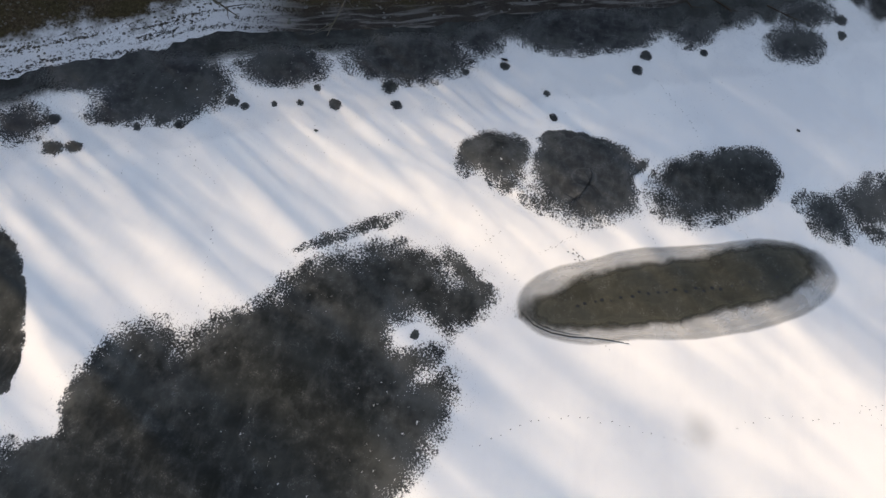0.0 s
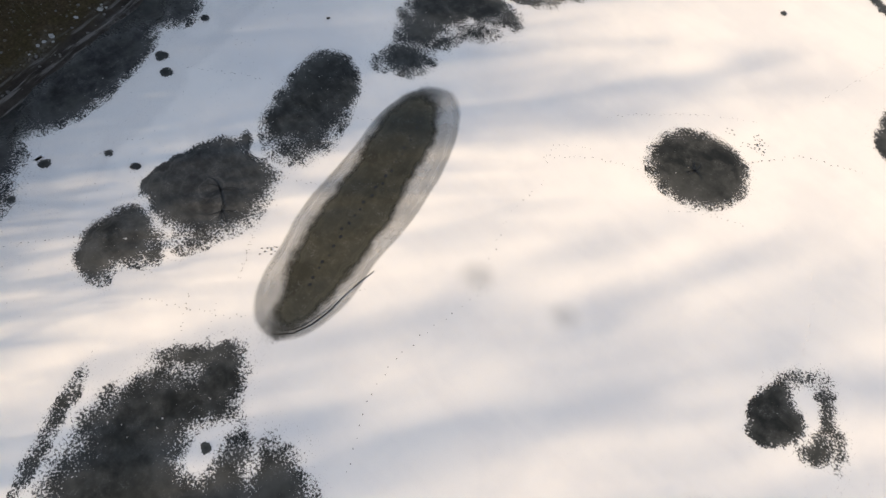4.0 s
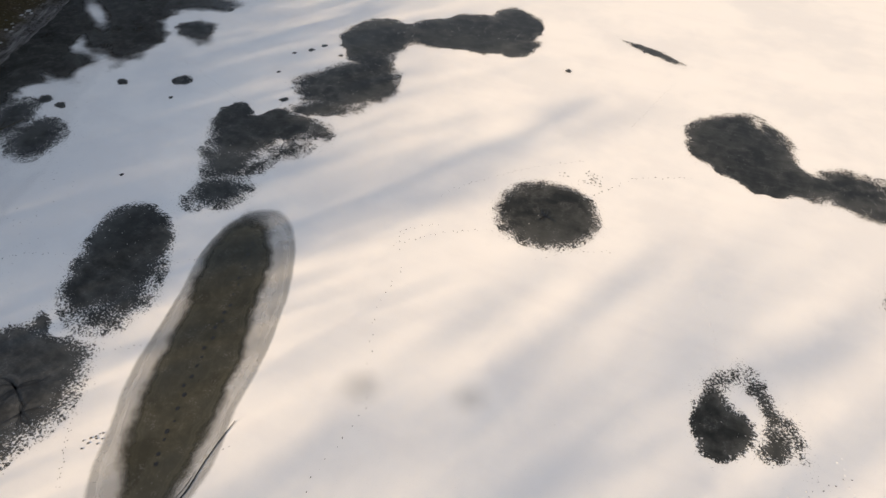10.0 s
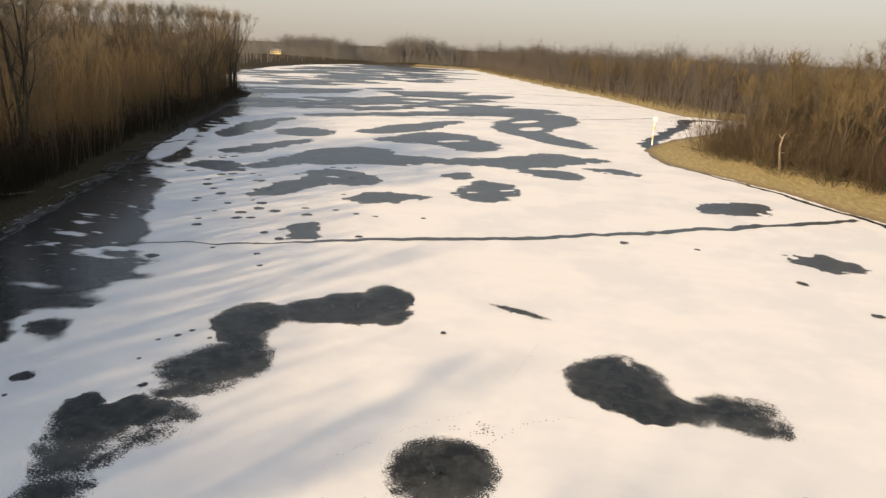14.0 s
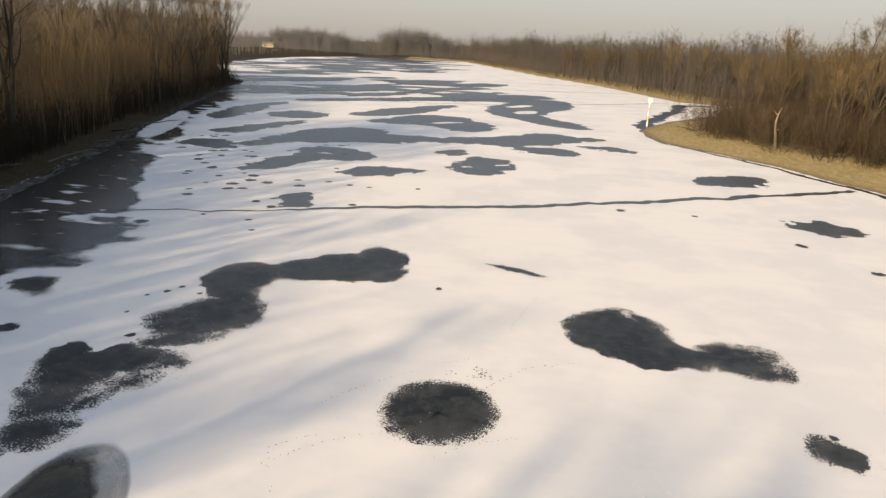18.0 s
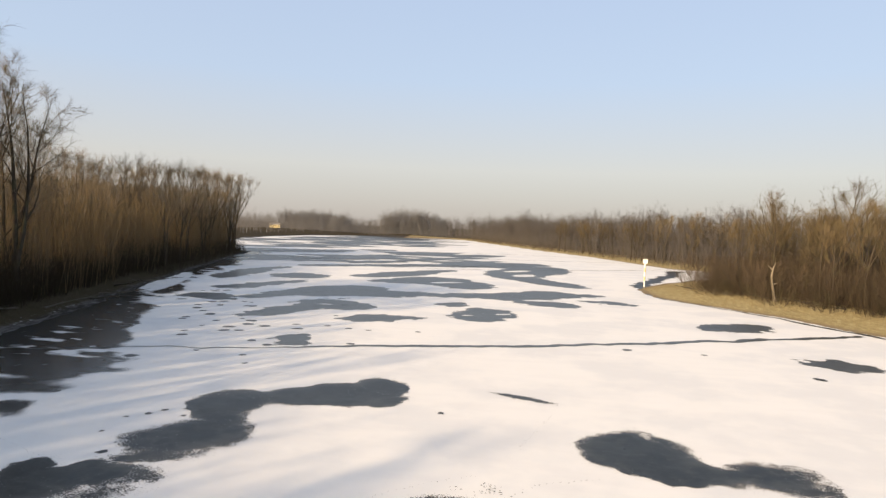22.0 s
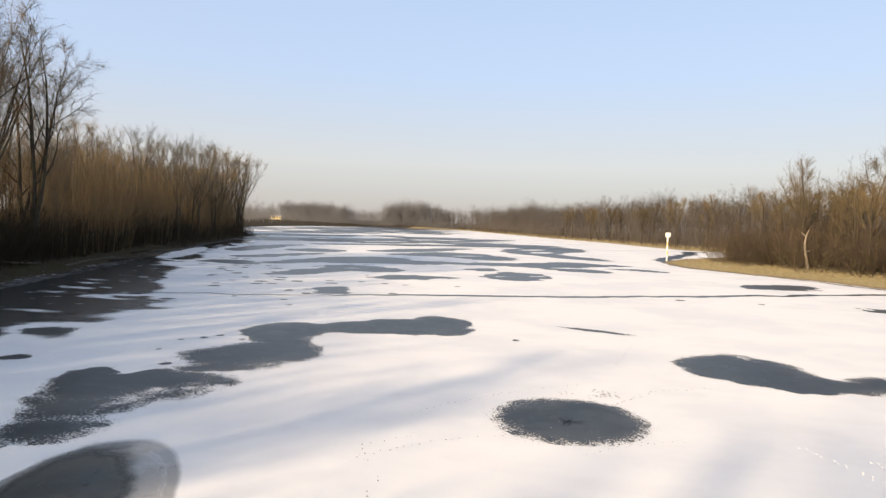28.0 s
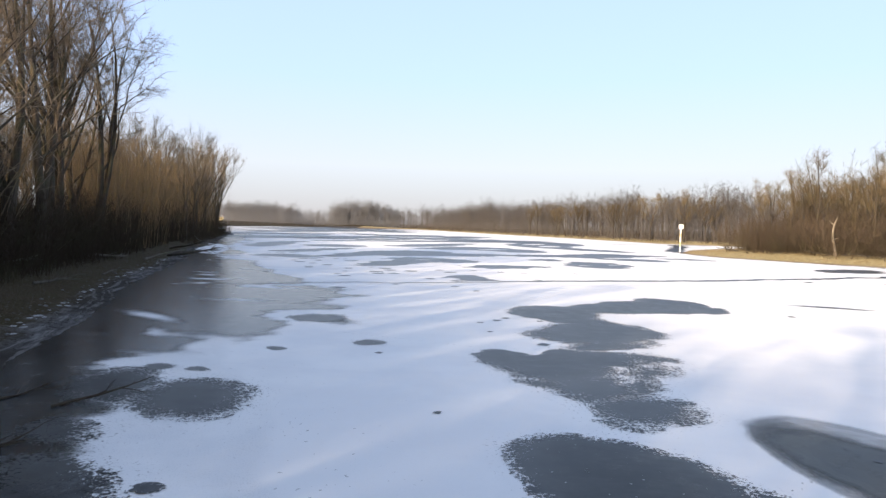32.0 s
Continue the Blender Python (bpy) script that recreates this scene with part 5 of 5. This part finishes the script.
trail(SMALL, [(-13.4, 7.8), (-12.1, 6.1)], seed=8)
trail(SMALL, [(-7.7, 19.7), (-6.3, 21.2), (-4.6, 22.2), (-3.7, 22.6)], seed=9)
trail(SMALL, [(-2.0, 21.4), (-1.1, 22.3), (0.8, 23.3)], seed=10)
trail("line of dark prints wandering over the snow", [(1.7, 8.2), (2.7, 9.2), (4.4, 10.5), (5.9, 11.4), (7.1, 12.4), (7.6, 13.3), (8.5, 14.4), (8.5, 15.1), (10.0, 16.5)], 0.30, 0.018, 0.05, seed=11)
trail(SMALL, [(-6.8, 18.7), (-6.8, 16.2), (-5.8, 13.8), (-5.1, 12.5), (-5.4, 10.3), (-5.5, 8.0), (-5.1, 6.5), (-3.6, 4.1)], 0.40, 0.018, seed=12)
PALE_ROW = "row of pale scuffed prints in sunlit snow"
trail(PALE_ROW, [(3.9, 23.6), (4.8, 21.9), (5.4, 20.1), (5.6, 19.3)], 0.19, 0.030, 0.05, PRINT_LIGHT, 13)
trail(PALE_ROW, [(5.4, 22.9), (6.3, 20.6)], 0.19, 0.030, 0.05, PRINT_LIGHT, 14)
for k, row in enumerate(([(8.0, 15.2), (8.8, 13.6), (9.3, 12.2)], [(8.7, 15.4), (9.3, 14.2), (9.9, 12.6)], [(9.6, 15.6), (10.0, 13.2)], [(10.0, 14.7), (10.4, 12.9)], [(9.6, 17.2), (10.0, 15.9), (10.5, 14.1)], [(10.2, 15.4), (10.8, 14.3), (11.1, 13.4)])):
    trail(PALE_ROW, row, 0.19, 0.030, 0.05, PRINT_LIGHT, 40 + k)
trail(SMALL, [(-7.2, 23.6), (-6.2, 25.1), (-4.2, 27.2), (-3.5, 27.8), (-1.8, 29.0)], seed=17)
trail(SMALL, [(-1.3, 25.9), (0.8, 28.8), (3.4, 30.0)], 0.3, 0.026, seed=18)
trail(SMALL, [(-15.6, -10.3), (-13.9, -9.4), (-13.0, -8.0)], seed=19)
trail(SMALL, [(-11.1, -7.7), (-9.3, -7.5), (-7.2, -7.2)], 0.3, seed=20)
trail(SMALL, [(-20.3, -0.2), (-19.1, 1.4), (-18.0, 2.9)], seed=21)
trail(SMALL, [(-23.0, 11.3), (-20.8, 13.0), (-19.1, 13.7)], seed=22)
trail(SMALL, [(-12.2, 6.2), (-13.5, 8.0)], seed=23)
trail(SMALL, [(-25.4, 28.2), (-20.2, 26.1)], seed=24)
trail(SMALL, [(-0.3, 32.8), (1.2, 38.8)], seed=25)
trail(SMALL, [(-7.4, 19.5), (-7.8, 20.7), (-6.5, 21.7)], seed=26)
trail("trampled cluster of dark prints in the snow", [(-1.7, 27.2), (-0.8, 27.9), (-1.5, 28.2), (-0.6, 27.4), (-1.4, 27.6)], 0.11, 0.030, 0.12, seed=27)
trail("trampled cluster of dark prints in the snow", [(-2.7, 27.4), (-2.2, 27.6)], 0.11, 0.030, 0.12, seed=28)
trail("trampled cluster of dark prints in the snow", [(5.6, 11.2), (6.1, 11.5), (5.8, 11.4)], 0.11, 0.030, 0.12, seed=29)
trail("trampled cluster of dark prints in the snow", [(-12.6, 7.5), (-12.2, 8.1), (-12.5, 7.9)], 0.11, 0.030, 0.12, seed=30)


def star_crack(x, y, reach, arms, seed, patch):
    """Dark thaw channels that branch out from one hole."""
    r = random.Random(seed)
    bm = bmesh.new()
    for k in range(arms):
        a, px, py, w = 2 * math.pi * k / arms + r.uniform(-0.3, 0.3), x, y, 0.022
        n = r.randint(4, 7)
        last = None
        for i in range(n + 1):
            q = w * (1 - i / n) + 0.006
            pair = [bm.verts.new((px - math.sin(a) * q, py + math.cos(a) * q, 0.028)), bm.verts.new((px + math.sin(a) * q, py - math.cos(a) * q, 0.028))]
            if last:
                bm.faces.new((last[0], last[1], pair[1], pair[0]))
            last = pair
            a += r.uniform(-0.5, 0.5)
            px, py = px + math.cos(a) * reach / n, py + math.sin(a) * reach / n
    me = bpy.data.meshes.new("star_crack")
    bm.to_mesh(me)
    bm.free()
    me.materials.append(PRINT_DARK)
    return part("star_crack", me, None, patch, "dark star-shaped thaw crack")


star_crack(-16.1, 8.2, 1.0, 9, 1, starred)
star_crack(-15.2, 7.6, 0.7, 7, 2, starred)
star_crack(-2.4, 24.2, 0.6, 10, 3, disc)

# ==== driftwood, stones and ice shards on the shore ====
def fallen_branch(x, y, turn, length, girth, seed, forks=5, label="bare fallen branch lying on the muddy shore", mat=None):
    r = random.Random(seed)
    tubes = []
    main = bent(r, Vector((0, 0, girth * 0.6)), Vector((1, 0, 0.02)), length, 7, 0.0, 0.09)
    tubes.append((main, [girth * (1 - 0.75 * i / 7) for i in range(8)], 7))
    for _ in range(forks):
        p, d = along(main, r.uniform(0.25, 0.95))
        tubes.append((bent(r, p, spread_way(r, d, r.uniform(20, 50)) * Vector((1, 1, 0.3)), length * r.uniform(0.15, 0.4), 3, 0.02, 0.15), [girth * 0.4, girth * 0.3, girth * 0.2, girth * 0.08], 5))
    ob = new("fallen_branch")
    for k, tube in enumerate(tubes):
        part("limb" if k == 0 else "side_branch", tube_mesh("limb", [tube]), mat or DRIFT, ob)
    ob.matrix_world = pose(x, y, max(float(ground_height(x, y)), 0.0) + 0.02, 0, -2, turn)
    return tagged(ob, label, "branch", "driftwood")


for k, (x, y, turn, length, girth) in enumerate(((-24.4, -12.9, 48, 4.2, 0.09), (-25.6, -4.6, -14, 3.4, 0.08), (-29.6, 12.0, 60, 2.0, 0.08), (-29.3, 14.4, 55, 2.4, 0.09), (-29.4, 17.6, 62, 2.4, 0.07), (-30.9, 17.9, 66, 1.4, 0.05),
                                                  (-52.0, 52.6, 50, 4.0, 0.14), (-48.0, 38.0, 30, 2.6, 0.10), (-51.0, 60.0, 70, 6.0, 0.13), (-54.0, 70.0, -20, 6.5, 0.15), (-56.0, 74.0, 10, 5.5, 0.12), (-60.0, 82.0, -10, 7.0, 0.16),
                                                  (-62.5, 90.0, 15, 6.0, 0.13), (-45.5, 45.0, 100, 3.0, 0.08), (-43.6, 36.0, 75, 3.0, 0.09))):
    fallen_branch(x, y, turn, length, girth * (0.55 if 2 <= k < 6 else 1.0), 200 + k, 4 + k % 4, mat=BRUSH_DARK if 2 <= k < 6 else None)
for k, (x, y, turn) in enumerate(((36.5, 108, 170), (38, 105, 150), (25.5, 123, 160), (41, 100, 140), (34, 110, 190))):
    fallen_branch(x, y, turn, 3.5, 0.12, 230 + k, 6, "tangled dead branches on the straw bank", DRIFT)


def lumps(name, label, category, count, xr, yr, dmin, dmax, low, high, flat, mat, seed):
    """Small angular stones or shards strewn along the left waterline."""
    r = np.random.default_rng(seed)
    x, y = spots_on(seed, count, xr, yr, dmin, dmax, 0)
    z = np.maximum(ground_height(x, y), 0.0)
    base = np.array([(0, 0, 1), (0.89, 0, 0.4), (0.28, 0.85, 0.4), (-0.72, 0.53, 0.4), (-0.72, -0.53, 0.4), (0.28, -0.85, 0.4), (0.7, 0.5, -0.4), (-0.27, 0.83, -0.4), (-0.9, 0, -0.4), (-0.27, -0.83, -0.4), (0.7, -0.5, -0.4)])
    tris = [(0, 1, 2), (0, 2, 3), (0, 3, 4), (0, 4, 5), (0, 5, 1), (1, 6, 2), (2, 6, 7), (2, 7, 3), (3, 7, 8), (3, 8, 4), (4, 8, 9), (4, 9, 5), (5, 9, 10), (5, 10, 1), (1, 10, 6)]
    verts, faces = [], []
    for a, b, c in zip(x, y, z):
        w = r.uniform(low, high)
        p = base * r.uniform(0.7, 1.3, (11, 1)) * (w, w * r.uniform(0.6, 1.2), w * flat)
        t = r.uniform(0, 6.28)
        k = len(verts)
        verts += [(a + q[0] * math.cos(t) - q[1] * math.sin(t), b + q[0] * math.sin(t) + q[1] * math.cos(t), c + q[2] + 0.3 * w * flat) for q in p]
        faces += [(k + i, k + j, k + m) for i, j, m in tris]
    me = bpy.data.meshes.new(name)
    me.from_pydata(verts, [], faces)
    me.materials.append(mat)
    return tagged(new(name, me), label, category, kind="stuff")


lumps("shore_stones", "small grey stones strewn along the waterline", "stones", 1500, (-62, -10), (-30, 90), 0.2, 2.6, 0.03, 0.11, 0.6, STONE, 51)
lumps("ice_slabs", "broken grey ice slabs lying along the muddy waterline", "ice slabs", 900, (-52, -24), (6, 72), 1.25, 1.75, 0.06, 0.20, 0.22, SLAB, 52)
lumps("leaf_litter", "dark clods and dead leaves on the snowy bank", "litter", 1400, (-40, -12), (-40, 40), 1.2, 6.0, 0.03, 0.09, 0.4, DRIFT, 53)


# ==== sign, snag and house ====
def box(bm, x, y, z, sx, sy, sz, bevel=0.0):
    got = bmesh.ops.create_cube(bm, size=1.0, matrix=Matrix.Translation((x, y, z)) @ Matrix.Diagonal((sx, sy, sz, 1)))
    if bevel:
        bmesh.ops.bevel(bm, geom=list({e for v in got["verts"] for e in v.link_edges}), offset=bevel, segments=2, affect="EDGES")


def rod(bm, x, y, z0, z1, r, sides=16):
    bmesh.ops.create_cone(bm, cap_ends=True, segments=sides, radius1=r, radius2=r, depth=z1 - z0, matrix=Matrix.Translation((x, y, (z0 + z1) / 2)))


sign = tagged(new("river_sign"), "white square navigation board on a yellow and white post", "sign")
sign.location = (18.0, 132.6, float(ground_height(18.0, 132.6)) - 0.05)
for z0, z1, mat in ((0.0, 1.2, WHITE), (1.2, 2.1, YELLOW), (2.1, 3.0, WHITE), (3.0, 3.8, YELLOW), (3.8, 5.0, WHITE)):
    bm = bmesh.new()
    rod(bm, 0, 0, z0, z1, 0.16)
    part("post_band", bm, mat, sign, "yellow painted band" if mat is YELLOW else "white painted band")
bm = bmesh.new()
box(bm, 0, -0.2, 5.1, 0.9, 0.05, 0.85, 0.012)
part("board", bm, WHITE, sign, "plain white square board")
bm = bmesh.new()
box(bm, 0, -0.165, 5.1, 0.95, 0.02, 0.9, 0.004)
part("frame", bm, STEEL, sign, "thin steel frame")
for z in (4.8, 5.35):
    bm = bmesh.new()
    box(bm, 0, -0.09, z, 0.5, 0.14, 0.06)
    part("clamp", bm, STEEL, sign)
bm = bmesh.new()
rod(bm, 0, 0, 5.0, 5.5, 0.10, 12)
part("post_head", bm, STEEL, sign)

snag = tagged(new("broken_trunk"), "bleached broken tree trunk leaning on the bank", "tree stump")
r = random.Random(77)
snag_line = bent(r, Vector((0, 0, -0.3)), Vector((-0.34, 0, 1)), 6.6, 6, 0.0, 0.09)
part("trunk", tube_mesh("trunk", [(snag_line, [0.30, 0.22, 0.19, 0.17, 0.15, 0.11, 0.03], 9)]), PALE, snag)
part("branch_stub", tube_mesh("branch_stub", [(bent(r, along(snag_line, 0.8)[0], Vector((-0.6, 0.2, 0.5)), 1.0, 3, 0, 0.1), [0.10, 0.08, 0.06, 0.02], 6)]), PALE, snag)
part("branch_stub", tube_mesh("branch_stub", [(bent(r, along(snag_line, 0.45)[0], Vector((0.6, -0.3, 0.3)), 0.7, 3, 0, 0.1), [0.09, 0.07, 0.05, 0.02], 6)]), PALE, snag)
snag.location = (33.9, 106.6, float(ground_height(33.9, 106.6)))

house = tagged(new("far_house"), "low cream house with grey roof on the far bank", "house")
house.matrix_world = pose(-262, 560, float(ground_height(-262, 560)), 0, 0, 24) @ Matrix.Scale(0.6, 4)
bm = bmesh.new()
box(bm, 0, 0, 2.2, 15, 8, 4.6)
part("wall", bm, CREAM, house)
bm = bmesh.new()
roof = [bm.verts.new(v) for v in ((-8, -4.7, 4.4), (8, -4.7, 4.4), (8, 4.7, 4.4), (-8, 4.7, 4.4), (-8, 0, 7.4), (8, 0, 7.4))]
for f in ((0, 1, 5, 4), (2, 3, 4, 5), (0, 4, 3), (1, 2, 5), (0, 3, 2, 1)):
    bm.faces.new([roof[i] for i in f])
part("roof", bm, ROOF, house)
for k in range(4):
    bm = bmesh.new()
    box(bm, -5.4 + 3.6 * k, -4.03, 2.4, 1.4, 0.12, 1.5)
    part("window", bm, GLASS, house)
bm = bmesh.new()
box(bm, 3, 0.8, 7.6, 0.9, 0.9, 2.0)
part("chimney", bm, ROOF, house)
